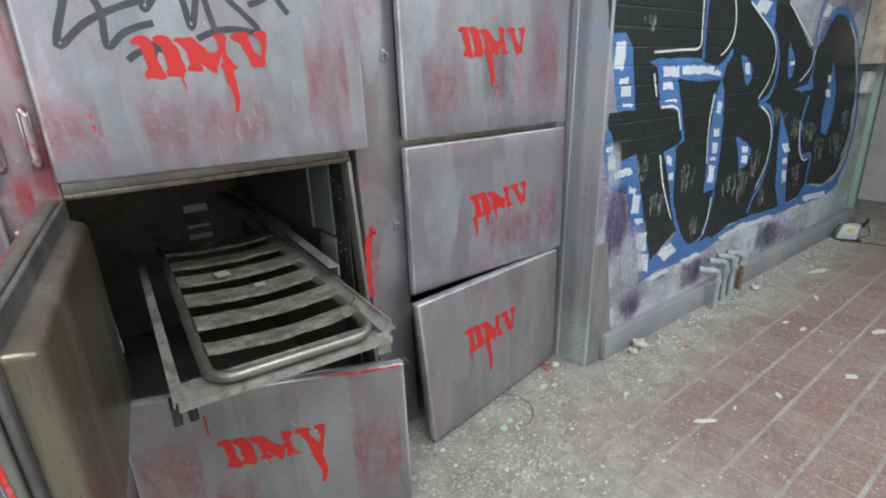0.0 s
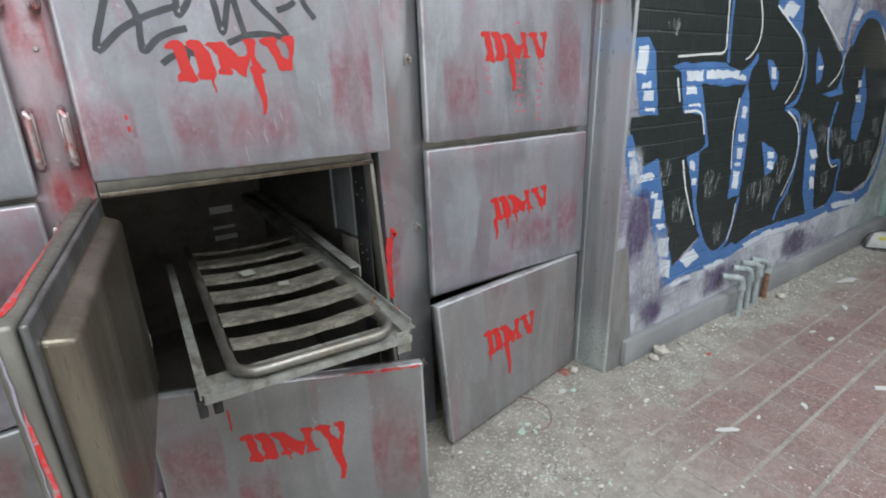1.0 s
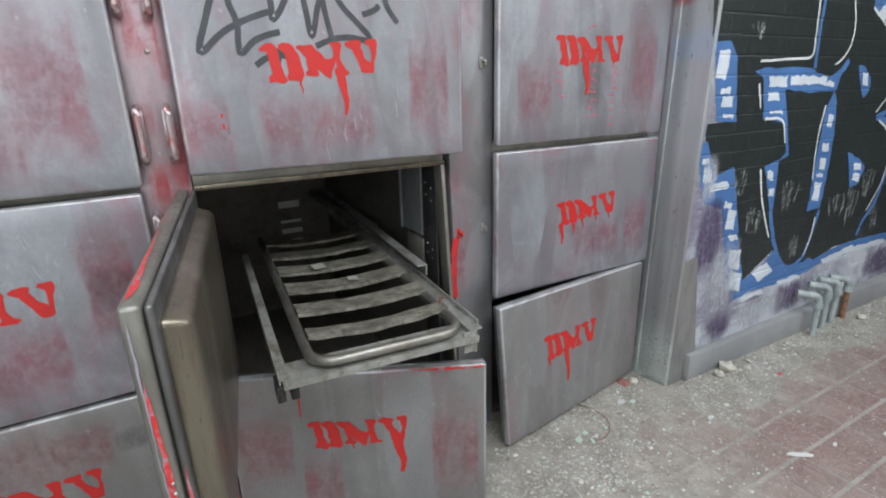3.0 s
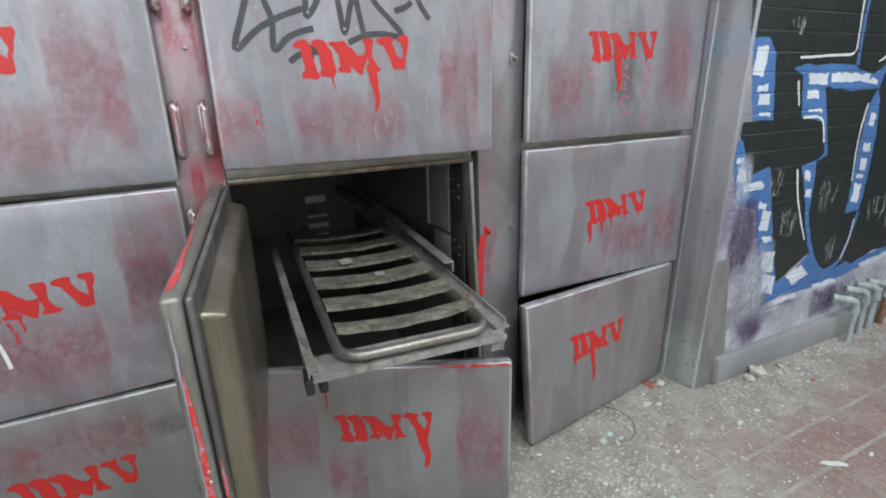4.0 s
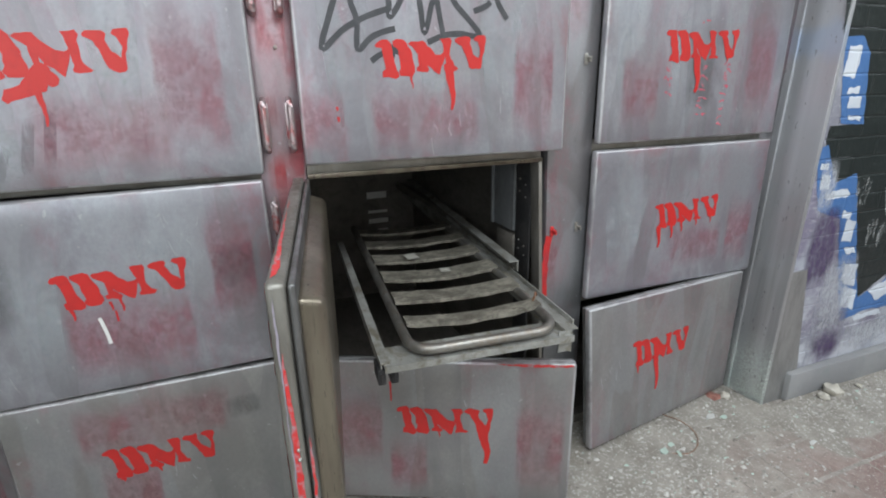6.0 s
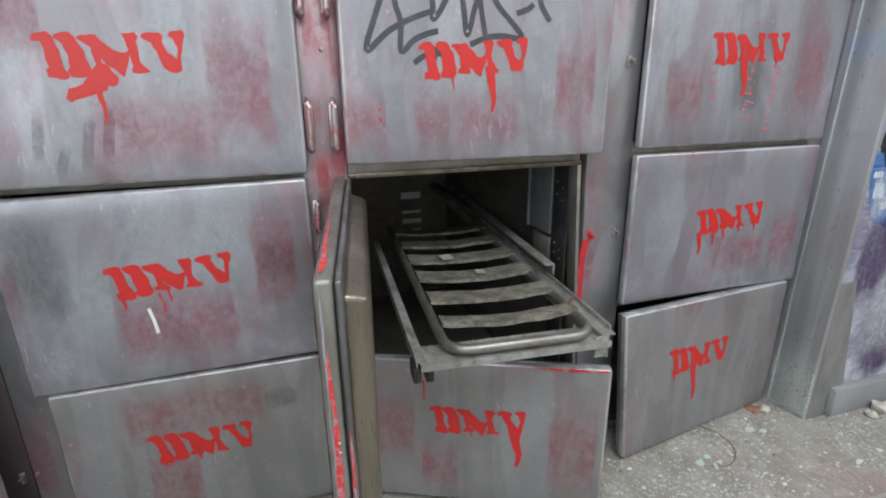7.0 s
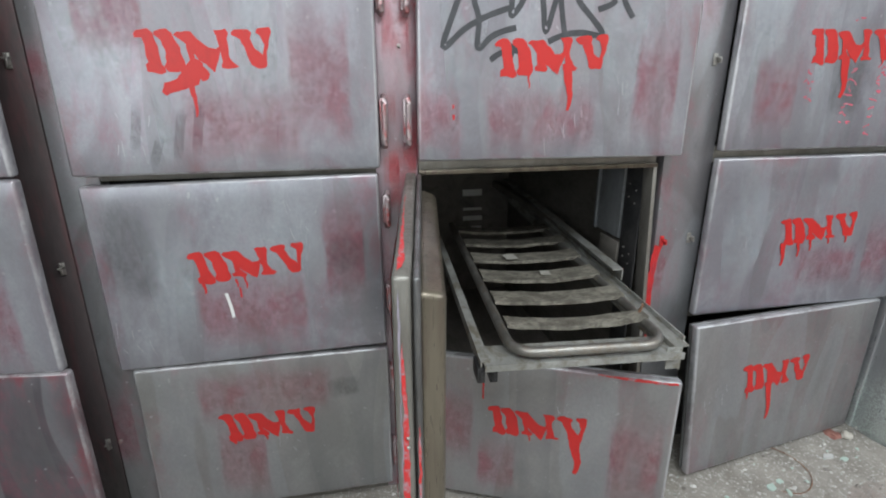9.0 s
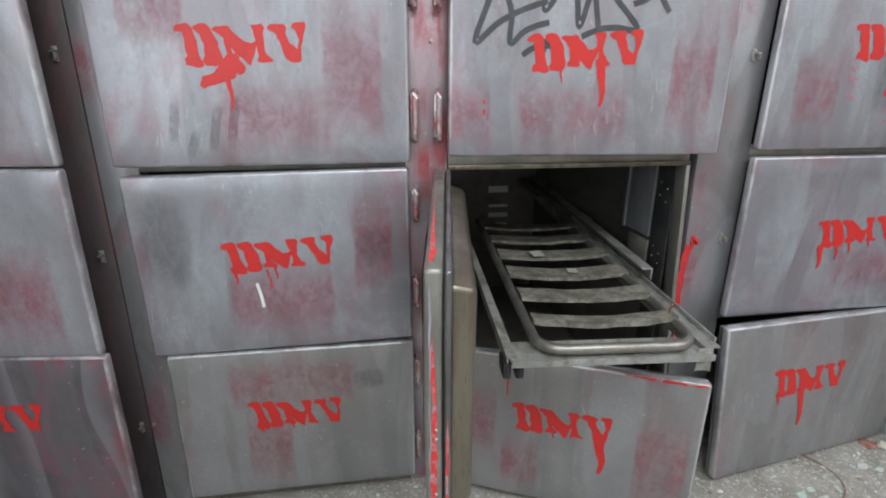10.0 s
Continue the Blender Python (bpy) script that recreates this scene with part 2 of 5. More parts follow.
def box(bm, x0, x1, y0, y1, z0, z1, bevel=0.0, seg=2, m=None):
    made = bmesh.ops.create_cube(bm, size=1.0)["verts"]
    bmesh.ops.transform(bm, verts=made, matrix=Matrix.LocRotScale(((x0 + x1) / 2, (y0 + y1) / 2, (z0 + z1) / 2), None, (abs(x1 - x0), abs(y1 - y0), abs(z1 - z0))))
    if bevel:
        edges = list({e for v in made for e in v.link_edges})
        res = bmesh.ops.bevel(bm, geom=edges, offset=bevel, segments=seg, profile=0.5, affect="EDGES")
        made = list({v for f in res["faces"] for v in f.verts} | {v for v in made if v.is_valid})
    if m is not None:
        bmesh.ops.transform(bm, verts=made, matrix=m)
    return bm


def boxed(*a, **k):
    return box(bmesh.new(), *a, **k)


def sweep(bm, pts, radius, sides=10, closed=False):
    """A round tube along points."""
    pts = [Vector(p) for p in pts]
    rings = []
    n = len(pts)
    for i, p in enumerate(pts):
        a, b = pts[max(i - 1, 0)], pts[min(i + 1, n - 1)]
        d = (b - a).normalized()
        up = Vector((0, 0, 1)) if abs(d.z) < 0.9 else Vector((1, 0, 0))
        u = d.cross(up).normalized()
        w = u.cross(d)
        r = radius[i] if isinstance(radius, (list, tuple)) else radius
        rings.append([bm.verts.new(p + (u * math.cos(q) + w * math.sin(q)) * r) for q in (2 * math.pi * k / sides for k in range(sides))])
    for r0, r1 in zip(rings, rings[1:]):
        for k in range(sides):
            bm.faces.new((r0[k], r0[(k + 1) % sides], r1[(k + 1) % sides], r1[k]))
    bm.faces.new(rings[0][::-1])
    bm.faces.new(rings[-1])
    return bm


def disc_bolt(bm, x, y, z, r=0.008, h=0.006, axis="Y"):
    rot = Euler((radians(90), 0, 0)).to_matrix().to_4x4() if axis == "Y" else Matrix()
    bmesh.ops.create_cone(bm, cap_ends=True, segments=10, radius1=r, radius2=r * 0.75, depth=h, matrix=Matrix.Translation((x, y, z)) @ rot)
    return bm


# painted marks: flat shapes in (across, up) metres, laid a millimetre proud of a face
FONT = {
    "D": (((2, 8), (8, 2), (28, -1), (34, 6), (38, 50), (44, 76), (44, 82), (36, 86), (22, 80), (12, 80), (14, 66), (20, 62), (16, 30), (14, 16), (4, 14)),
          ((36, 4), (46, 0), (58, 0), (66, 8), (74, 34), (78, 62), (78, 72), (72, 82), (48, 80), (44, 70), (50, 62), (46, 22), (36, 12))),
    "M": (((68, 10), (74, 5), (98, 5), (108, 17), (124, 37), (135, 39), (141, 33), (139, 15), (136, 3), (158, 3), (161, 10), (157, 20), (155, 40), (161, 65), (171, 71), (165, 76), (141, 75), (140, 69), (145, 63), (143, 43), (135, 65), (129, 83), (119, 73), (103, 57), (92, 40), (85, 28)),
          ((86, 28), (97, 35), (99, 54), (111, 69), (105, 74), (83, 72), (82, 65), (89, 60))),
    "V": (((166, 7), (173, 2), (197, 2), (201, 9), (197, 17), (205, 40), (215, 52), (221, 31), (217, 15), (209, 9), (211, 1), (233, -1), (235, 7), (231, 25), (224, 52), (222, 73), (217, 76), (201, 76), (195, 69), (185, 35), (179, 20), (167, 12)),),
}


def ragged(pts, step, amount, seed):
    """A closed outline cut into short steps and roughened like sprayed paint."""
    out = []
    n = len(pts)
    for i in range(n):
        a, b = Vector(pts[i]), Vector(pts[(i + 1) % n])
        k = max(1, int((b - a).length / step))
        for j in range(k):
            p = a.lerp(b, j / k)
            q = Vector((p.x / step * 0.45, p.y / step * 0.45, seed))
            out.append((p.x + noise.noise(q) * amount, p.y + noise.noise(q + Vector((9, 4, 2))) * amount))
    return out


def smooth_line(pts, k=6):
    """A Catmull-Rom line through points."""
    p = [Vector(q) for q in pts]
    p = [p[0]] + p + [p[-1]]
    out = []
    for i in range(1, len(p) - 2):
        for j in range(k):
            t = j / k
            a, b, c, d = p[i - 1:i + 3]
            out.append(0.5 * ((2 * b) + (c - a) * t + (2 * a - 5 * b + 4 * c - d) * t * t + (3 * b - a - 3 * c + d) * t ** 3))
    return out + [p[-2]]


def flat(bm, outline, depth=0.0, place=None):
    """Fills an outline in the plane y = depth."""
    from mathutils.geometry import tessellate_polygon
    vs = [Vector((x, depth, z)) for x, z in outline]
    made = [bm.verts.new(place @ v if place else v) for v in vs]
    for tri in tessellate_polygon([[Vector((v.x, v.z, 0)) for v in vs]]):
        try:
            bm.faces.new([made[i] for i in tri])
        except ValueError:
            pass
    return bm


def stroke_outline(pts, width, taper=0.0):
    line = smooth_line(pts)
    left, right = [], []
    n = len(line)
    for i, p in enumerate(line):
        d = (line[min(i + 1, n - 1)] - line[max(i - 1, 0)]).normalized()
        s = Vector((-d.y, d.x)) * width * 0.5 * (1 - taper * i / n)
        left.append(tuple(p + s))
        right.append(tuple(p - s))
    return left + right[::-1]


def word(bm, at, across, down, depth, drips=(), seed=0.0, rough=0.005):
    """The stencilled word DMV: at is its upper left corner, across and down its sides, in metres on the face."""
    at, across, down = Vector(at), Vector(across), Vector(down)

    def put(x, y):
        return tuple(at + across * (x / 235) + down * (y / 78))

    for letter in "DMV":
        for k, shape in enumerate(FONT[letter]):
            flat(bm, ragged([put(x, y) for x, y in shape], 0.009, rough, seed + k + ord(letter)), depth - 0.0002 * k)
    for x, y, ln, w in drips:
        a = Vector(put(x, y))
        pts = [(a.x, a.y), (a.x + 0.2 * w, a.y - ln * 0.35), (a.x + 0.5 * w, a.y - ln * 0.7), (a.x + 0.3 * w, a.y - ln)]
        flat(bm, ragged(stroke_outline(pts, w, 0.75), 0.008, 0.0025, seed + x), depth - 0.0006)
    return bm

# ---- room shell ----
X0, X1, Y0, Y1, CEIL = -2.06, 9.2, -4.8, 2.2, 2.75


def plaster(name, a, b, dirt=(0.30, 0.28, 0.25)):
    n = Nodes(name)
    f = n.noise(2.2, 6, 0.6)
    d = n.noise(7, 6, 0.7)
    col = n.mix(n.ramp(f, 0.35, 0.65), a, b)
    col = n.mix(n.maths("MULTIPLY", n.ramp(d, 0.52, 0.75), 0.5), col, dirt)
    n.bump(n.noise(60, 4, 0.6), 0.3, 0.004)
    return n.done(col, 0.8)


ROOM = plaster("old_plaster", (0.30, 0.285, 0.26), (0.40, 0.385, 0.36), (0.15, 0.14, 0.12))
CEILING = plaster("ceiling_plaster", (0.64, 0.63, 0.60), (0.72, 0.71, 0.69))
CONCRETE = plaster("plinth_concrete", (0.235, 0.235, 0.24), (0.31, 0.31, 0.31), (0.17, 0.21, 0.20))


def structure(name, label, bm, mat, smooth=False):
    return tagged(link_mesh(name, bm, mat, None, smooth), label, name.split("_")[0], kind="structure")


bm = bmesh.new()
for a, b in ((X0, -0.85), (1.15, 1.85), (4.05, X1)):
    box(bm, a, b, Y0, Y1, CEIL, CEIL + 0.15)
for a, b in ((-0.85, 1.15), (1.85, 4.05)):
    box(bm, a, b, Y0, -2.80, CEIL, CEIL + 0.15)
    box(bm, a, b, -1.30, Y1, CEIL, CEIL + 0.15)
structure("ceiling", "off-white plaster ceiling with two added openings for overhead light", bm, CEILING)
# unseen wall, set close to the bank to block light on its left doors
bm = bmesh.new()
for y0, y1, z0, z1 in ((Y0, -4.2, 0, CEIL), (-1.9, Y1, 0, CEIL), (-4.2, -1.9, 0, 1.2), (-4.2, -1.9, 2.4, CEIL)):
    box(bm, X0 - 0.2, X0, y0, y1, z0, z1)
structure("wall_west", "unseen grimy plaster wall set close to block light, one tall window opening", bm, ROOM)
structure("wall_east", "plain grimy plaster wall far along the corridor", boxed(X1, X1 + 0.2, Y0, Y1, 0, CEIL), ROOM)
structure("wall_north", "plain wall behind the refrigerator", boxed(X0, X1, Y1, Y1 + 0.2, 0, CEIL), ROOM)
bm = bmesh.new()
box(bm, X0, X1, Y0 - 0.25, Y0, 0, 1.0)
box(bm, X0, X1, Y0 - 0.25, Y0, 2.5, CEIL)
for a, b in ((X0, -1.95), (-0.45, 1.55), (3.25, 4.15), (5.85, X1)):
    box(bm, a, b, Y0 - 0.25, Y0, 1.0, 2.5)
structure("wall_south", "unseen plaster wall with three window openings", bm, ROOM)
structure("wall_above_refrigerator", "plaster bulkhead over the refrigerator bank", boxed(X0, 1.80, 0.0, 0.2, 1.98, CEIL), ROOM)

# ---- floor: one mortar sheet, tiles laid on it ----
n = Nodes("dusty_mortar")
f = n.noise(6, 6, 0.65)
g = n.noise(70, 5, 0.7)
col = n.mix(n.ramp(f, 0.35, 0.65), (0.255, 0.228, 0.203), (0.345, 0.312, 0.284))
col = n.mix(n.maths("MULTIPLY", n.ramp(g, 0.5, 0.75), 0.5), col, (0.68, 0.66, 0.62))
n.bump(g, 0.5, 0.006)
MORTAR = n.done(col, 0.9)

n = Nodes("red_quarry_tile")
info = n.tree.nodes.new("ShaderNodeObjectInfo")
own = n.maths("FRACT", n.maths("ADD", info.outputs["Random"], n.island()), 0.0)
col = n.mix(own, (0.145, 0.072, 0.066), (0.21, 0.115, 0.105))
grain = n.noise(45, 5, 0.65)
col = n.mix(n.maths("MULTIPLY", n.ramp(grain, 0.4, 0.7), 0.4), col, (0.46, 0.31, 0.28))
# dust lies thick beside the refrigerator and thins out over the open floor
wob = n.noise(2.6, 5, 0.6)
fine = n.noise(24, 6, 0.72)
near = n.ramp(n.maths("ADD", n.axis(1), n.maths("MULTIPLY", wob, 0.9)), -0.45, 0.22)
west = n.ramp(n.maths("ADD", n.maths("MULTIPLY", n.axis(0), -1.0), n.maths("MULTIPLY", wob, 0.9)), -1.75, -0.75)
dust = n.maths("MAXIMUM", near, west)
speck = n.maths("MAXIMUM", n.ramp(fine, 0.56, 0.68), n.ramp(n.noise(140, 5, 0.8), 0.575, 0.61))
cover = n.maths("MAXIMUM", n.maths("MULTIPLY", dust, 0.96), n.maths("MULTIPLY", speck, 0.8))
cover = n.maths("MAXIMUM", cover, n.ramp(wob, 0.3, 0.75, 0.08, 0.42))
dcol = n.mix(n.ramp(n.noise(9, 5, 0.7), 0.35, 0.7), (0.26, 0.235, 0.205), (0.40, 0.375, 0.335))
col = n.mix(cover, col, dcol)
# crumbs of plaster trodden into the surface
col = n.mix(n.maths("MULTIPLY", n.ramp(n.noise(95, 5, 0.8), 0.60, 0.635), 0.75), col, (0.62, 0.60, 0.565))
col = n.mix(n.maths("MULTIPLY", n.ramp(n.noise(60, 5, 0.75, n.coords((1, 1, 1), (3, 8, 0))), 0.60, 0.66), 0.5), col, (0.12, 0.095, 0.085))
n.bump(n.maths("ADD", n.maths("MULTIPLY", fine, 0.5), n.noise(150, 3, 0.7)), 0.35, 0.004)
TILE = n.done(col, n.ramp(fine, 0.3, 0.7, 0.55, 0.85))

floor = structure("floor", "red quarry tile floor under pale dust and debris", boxed(X0 - 0.2, X1 + 0.2, Y0 - 0.25, Y1, -0.2, -0.0022), MORTAR)

# ---- refrigerator bank ----
bank = thing("mortuary_refrigerator", "bank of stainless steel mortuary refrigerator compartments sprayed with red paint", "refrigerator", pose(0, 0, 0))
TOP = 1.96
COLS = ((-1.80, -1.02), (-0.92, -0.135), (-0.02, 0.752), (0.945, 1.777))
for a, b in ((-2.02, -1.97), (-1.01, -0.97), (-0.10, -0.06), (0.82, 0.86), (1.775, 1.795)):
    part("partition", boxed(a, b, 0.05, 1.66, 0.0, TOP), INSIDE, bank, "dark sheet metal partition", False)
part("back_panel", boxed(-2.0, 1.79, 1.66, 1.71, 0.0, TOP), INSIDE, bank, "", False)
part("base_panel", boxed(-2.0, 1.79, 0.05, 1.66, 0.0, 0.035), INSIDE, bank, "", False)
part("top_panel", boxed(-2.0, 1.79, 0.05, 1.66, TOP - 0.03, TOP), INSIDE, bank, "", False)


def post(name, x0, x1, mat, label=""):
    bm = bmesh.new()
    box(bm, x0, x1, 0.0, 0.055, 0.0, TOP, 0.004)
    return part(name, bm, mat, bank, label)


post("post", -2.02, -1.86, POST)
# the deep shade beside door column E is put into this post's colour
post("post", -1.09, -0.967, POST_SHADED, "red-stained latch post, its steel coloured dark for shade")
post("post", -0.965, -0.862, POST)
post("post", -0.145, -0.022, POST_RED, "steel hinge post smeared with red paint")
latch_post = post("post", 0.752, 0.955, POST, "grey steel latch post with a red run")
for v in latch_post.data.vertices:
    if v.co.x < 0.8:
        v.co.x += 0.05 * (1.12 - v.co.z) if v.co.z < 1.12 else 0.0
post("post", 1.765, 1.87, POST)
for a, b in COLS:
    for z0, z1 in ((0.0, 0.05), (0.568, 0.615), (1.127, 1.18), (1.68, TOP)):
        if abs(a + 0.02) < 0.01 and z0 == 0.568:
            continue
        part("cross_rail", boxed(a - 0.02 if a > 0 else a, b, 0.004, 0.05, z0, z1, 0.003), FRAME, bank)
# folded inner lip round the open compartment
part("opening_lip", boxed(-0.02, 0.752, -0.008, 0.003, 1.118, 1.132, 0.002), LINER, bank)
bm = boxed(0.738, 0.752, -0.006, 0.05, 0.05, 1.12, 0.002)
for v in bm.verts:
    v.co.x += 0.05 * (1.12 - v.co.z)
part("opening_lip", bm, FRAME, bank)


def skin(p, hinge, z0):
    """The gentle buckling of a door's sheet."""
    return 0.0022 * noise.noise(Vector((p.x * 2.1 + hinge[0] * 5, p.z * 2.3 + z0 * 5, 3.0)))


def on_skin(bm, ob):
    """Lays a painted mark on a door's buckled sheet."""
    at = ob.matrix_basis.translation
    for v in bm.verts:
        v.co.y += skin(v.co, at, at.z) + 0.0028
    return bm


def door(name, hinge, z0, w, h, angle, side, mat, liner=False, label="", lean=0.0, inset=(0.038, 0.038)):
    """side +1: hung on its left edge, -1: on its right. The origin is the hinge's foot."""
    bm = bmesh.new()
    a, b = (0, w) if side > 0 else (-w, 0)
    box(bm, a, b, -0.040, -0.010, 0, h, 0.0085, 3)
    # folded sheet: a little unevenness in the skin
    bmesh.ops.subdivide_edges(bm, edges=[e for e in bm.edges if e.calc_length() > 0.3], cuts=9, use_grid_fill=True)
    for v in bm.verts:
        v.co.y += skin(v.co, hinge, z0)
    ob = part(name, bm, mat, bank, label)
    ob.matrix_basis = pose(hinge[0], hinge[1], z0, 0, lean, angle)
    part("gasket", boxed(a + 0.012, b - 0.012, -0.010, 0.0 if not liner else -0.006, 0.012, h - 0.012, 0.002), GASKET, ob)
    if liner:
        # the folded flange that holds the rubber, a little wavy along its rim
        bm = boxed(a + 0.004, b - 0.003, -0.0065, 0.005, 0.004, h - 0.004, 0.005, 3)
        bmesh.ops.subdivide_edges(bm, edges=[e for e in bm.edges if e.calc_length() > 0.3], cuts=9, use_grid_fill=True)
        for v in bm.verts:
            v.co.y += 0.0022 * noise.noise(Vector((v.co.x * 6, v.co.z * 8, 4.0)))
        part("flange", bm, FLANGE, ob, "folded grey steel flange behind the door sheet")
        bm = bmesh.new()
        box(bm, a + inset[0], b - inset[1], 0.0, 0.046, 0.034, h - 0.034, 0.013, 4)
        for v in bm.verts:
            k = max(0.0, min(1.0, v.co.y / 0.046)) * 0.014
            v.co.x += k if v.co.x < (a + b) / 2 else -k
            v.co.z += k if v.co.z < h / 2 else -k
        part("liner", bm, LINER, ob, "tarnished brownish raised inner panel")
    return ob


def thin_film(name, colour, most, band=False):
    """A film of paint or grease so thin that the steel shows through, with ragged soft borders."""
    n = Nodes(name)
    gen = n.tree.nodes.new("ShaderNodeSeparateXYZ")
    n.link(n.tex.outputs["Generated"], gen.inputs[0])
    ex = n.maths("ABSOLUTE", n.maths("SUBTRACT", gen.outputs[0], 0.5), 0.0)
    ez = n.maths("ABSOLUTE", n.maths("SUBTRACT", gen.outputs[2], 0.5), 0.0)
    ex, ez = n.maths("POWER", ex, 4.0), n.maths("POWER", ez, 4.0)
    r = n.maths("POWER", n.maths("ADD", ex, ez), 0.25)
    wild = n.noise(9, 6, 0.68, n.coords((1.4, 1.4, 0.22), spread=True))
    rag = n.maths("ADD", r, n.maths("MULTIPLY", n.maths("SUBTRACT", wild, 0.5), 0.6))
    mottle = n.ramp(n.noise(75, 6, 0.72, n.coords((1, 1, 0.5))), 0.38, 0.62, 0.5, 1.0)
    alpha = n.maths("MULTIPLY", n.maths("MULTIPLY", n.ramp(rag, 0.53, 0.24), most), mottle)
    if band:
        # wiped downwards: straight sides, streaky body, ends that fade
        streak = n.noise(7, 6, 0.72, n.coords((2.2, 2.2, 0.7), (6, 1, 3), spread=True), 0.5)
        side = n.ramp(n.maths("ADD", n.maths("ABSOLUTE", n.maths("SUBTRACT", gen.outputs[0], 0.5), 0.0), n.maths("MULTIPLY", n.maths("SUBTRACT", wild, 0.5), 0.22)), 0.50, 0.41)
        ends = n.ramp(n.maths("ADD", n.maths("ABSOLUTE", n.maths("SUBTRACT", gen.outputs[2], 0.5), 0.0), n.maths("MULTIPLY", n.maths("SUBTRACT", streak, 0.5), 0.9)), 0.50, 0.12)
        body = n.maths("MULTIPLY", n.ramp(streak, 0.34, 0.64, 0.25, 1.0), n.ramp(n.noise(38, 6, 0.75, n.coords((1, 1, 0.8), spread=True)), 0.36, 0.6, 0.3, 1.0))
        alpha = n.maths("MULTIPLY", n.maths("MULTIPLY", side, ends), n.maths("MULTIPLY", body, most))
    n.link(alpha, n.bsdf.inputs["Alpha"])
    return n.done(colour, 0.5, 0.2)


WASH = thin_film("red_wash", (0.41, 0.09, 0.135), 0.46, True)
PALE = thin_film("pale_streak", (0.50, 0.55, 0.58), 0.42, True)
RED_FILM = thin_film("red_film", (0.48, 0.03, 0.04), 0.62, True)
SMUDGE = thin_film("grease_smudge", (0.09, 0.088, 0.09), 0.30)
doors = {}
doors["L1"] = door("door", (-0.135, -0.005), 1.148, 0.771, 0.55, 0.4, -1, STEEL, label="closed steel compartment door with red stains")
doors["L2"] = door("door", (-0.135, -0.005), 0.600, 0.760, 0.533, 0, -1, STEEL, label="closed steel compartment door with red and dark stains", lean=-0.75)
doors["L3"] = door("door", (-0.132, -0.005), 0.064, 0.734, 0.523, 0, -1, STEEL_B, label="closed dull steel compartment door")
doors["C1"] = door("door", (-0.025, -0.005), 1.163, 0.805, 0.55, -3.1, 1, STEEL, True, "slightly open steel compartment door with grey marker scrawl")
doors["C2"] = door("door", (-0.020, -0.011), 0.588, 0.738, 0.545, -99.0, 1, EDGE, True, "wide open sagging compartment door with red painted edge", 2.7, (0.056, 0.018))
doors["C3"] = door("door", (-0.025, -0.005), 0.035, 0.79, 0.525, -24.6, 1, STEEL_B, True, "half open dull steel compartment door")
doors["R1"] = door("door", (1.777, -0.005), 1.168, 0.835, 0.54, 0.2, -1, STEEL, label="closed steel compartment door with pink chalk scrawl")
doors["R2"] = door("door", (1.777, -0.005), 0.596, 0.838, 0.549, 0.2, -1, STEEL, label="closed steel compartment door with worn edge brightened as a highlight")
doors["R3"] = door("door", (1.738, -0.012), 0.03, 0.845, 0.563, 9.0, -1, STEEL_B, True, "dull steel compartment door hanging ajar")
doors["E1"] = door("door", (-1.782, -0.012), 1.165, 0.80, 0.55, -5.5, 1, STEEL, label="closed steel compartment door with drip marks")
doors["E2"] = door("door", (-1.778, -0.012), 0.655, 0.80, 0.505, -6.0, 1, STEEL, label="closed steel compartment door stained red")
doors["E3"] = door("door", (-1.765, -0.012), 0.110, 0.80, 0.545, -6.5, 1, STEEL_SHADED, label="closed steel compartment door, its steel coloured darker for shade")

WORDS = {
    "L1": ((-0.575, 0.347), (0.315, 0.008), (0.004, -0.094), ((90, 70, 0.03, 0.05), (82, 100, 0.085, 0.014))),
    "L2": ((-0.535, 0.338), (0.312, 0.012), (0.008, -0.088), ((20, 78, 0.035, 0.010), (104, 70, 0.04, 0.008), (86, 78, 0.025, 0.007))),
    "L3": ((-0.527, 0.348), (0.288, -0.008), (0.012, -0.094), ((20, 80, 0.014, 0.014), (100, 72, 0.018, 0.008))),
    "C1": ((0.208, 0.322), (0.325, 0.017), (0.004, -0.092), ((150, 60, 0.125, 0.028), (70, 76, 0.040, 0.007))),
    "C3": ((0.228, 0.364), (0.312, -0.002), (0.006, -0.095), ((205, 60, 0.135, 0.036), (100, 72, 0.022, 0.007))),
    "R1": ((-0.596, 0.364), (0.333, 0.006), (0.010, -0.096), ((100, 66, 0.125, 0.034), (200, 70, 0.02, 0.01))),
    "R2": ((-0.562, 0.335), (0.318, 0.014), (0.014, -0.090), ((14, 74, 0.085, 0.022), (60, 76, 0.055, 0.014), (96, 70, 0.045, 0.012), (150, 70, 0.03, 0.010), (205, 70, 0.03, 0.010))),
    "R3": ((-0.632, 0.385), (0.318, -0.004), (0.004, -0.100), ((96, 66, 0.15, 0.030), (20, 80, 0.03, 0.012))),
    "E3": ((0.295, 0.395), (0.30, 0.006), (0.0, -0.088), ((40, 78, 0.05, 0.012),)),
    "E2": ((0.275, 0.318), (0.305, 0.006), (0.0, -0.088), ((90, 72, 0.06, 0.012),)),
}
for k, (at, across, down, drips) in WORDS.items():
    bm = word(bmesh.new(), at, across, down, -0.0442, drips, len(k) + at[0] * 9)
    part("stencil_lettering", on_skin(bm, doors[k]), RED, doors[k], "red stencilled letters DMV with running drips", False)

# the spill under the word on one door
bm = bmesh.new()
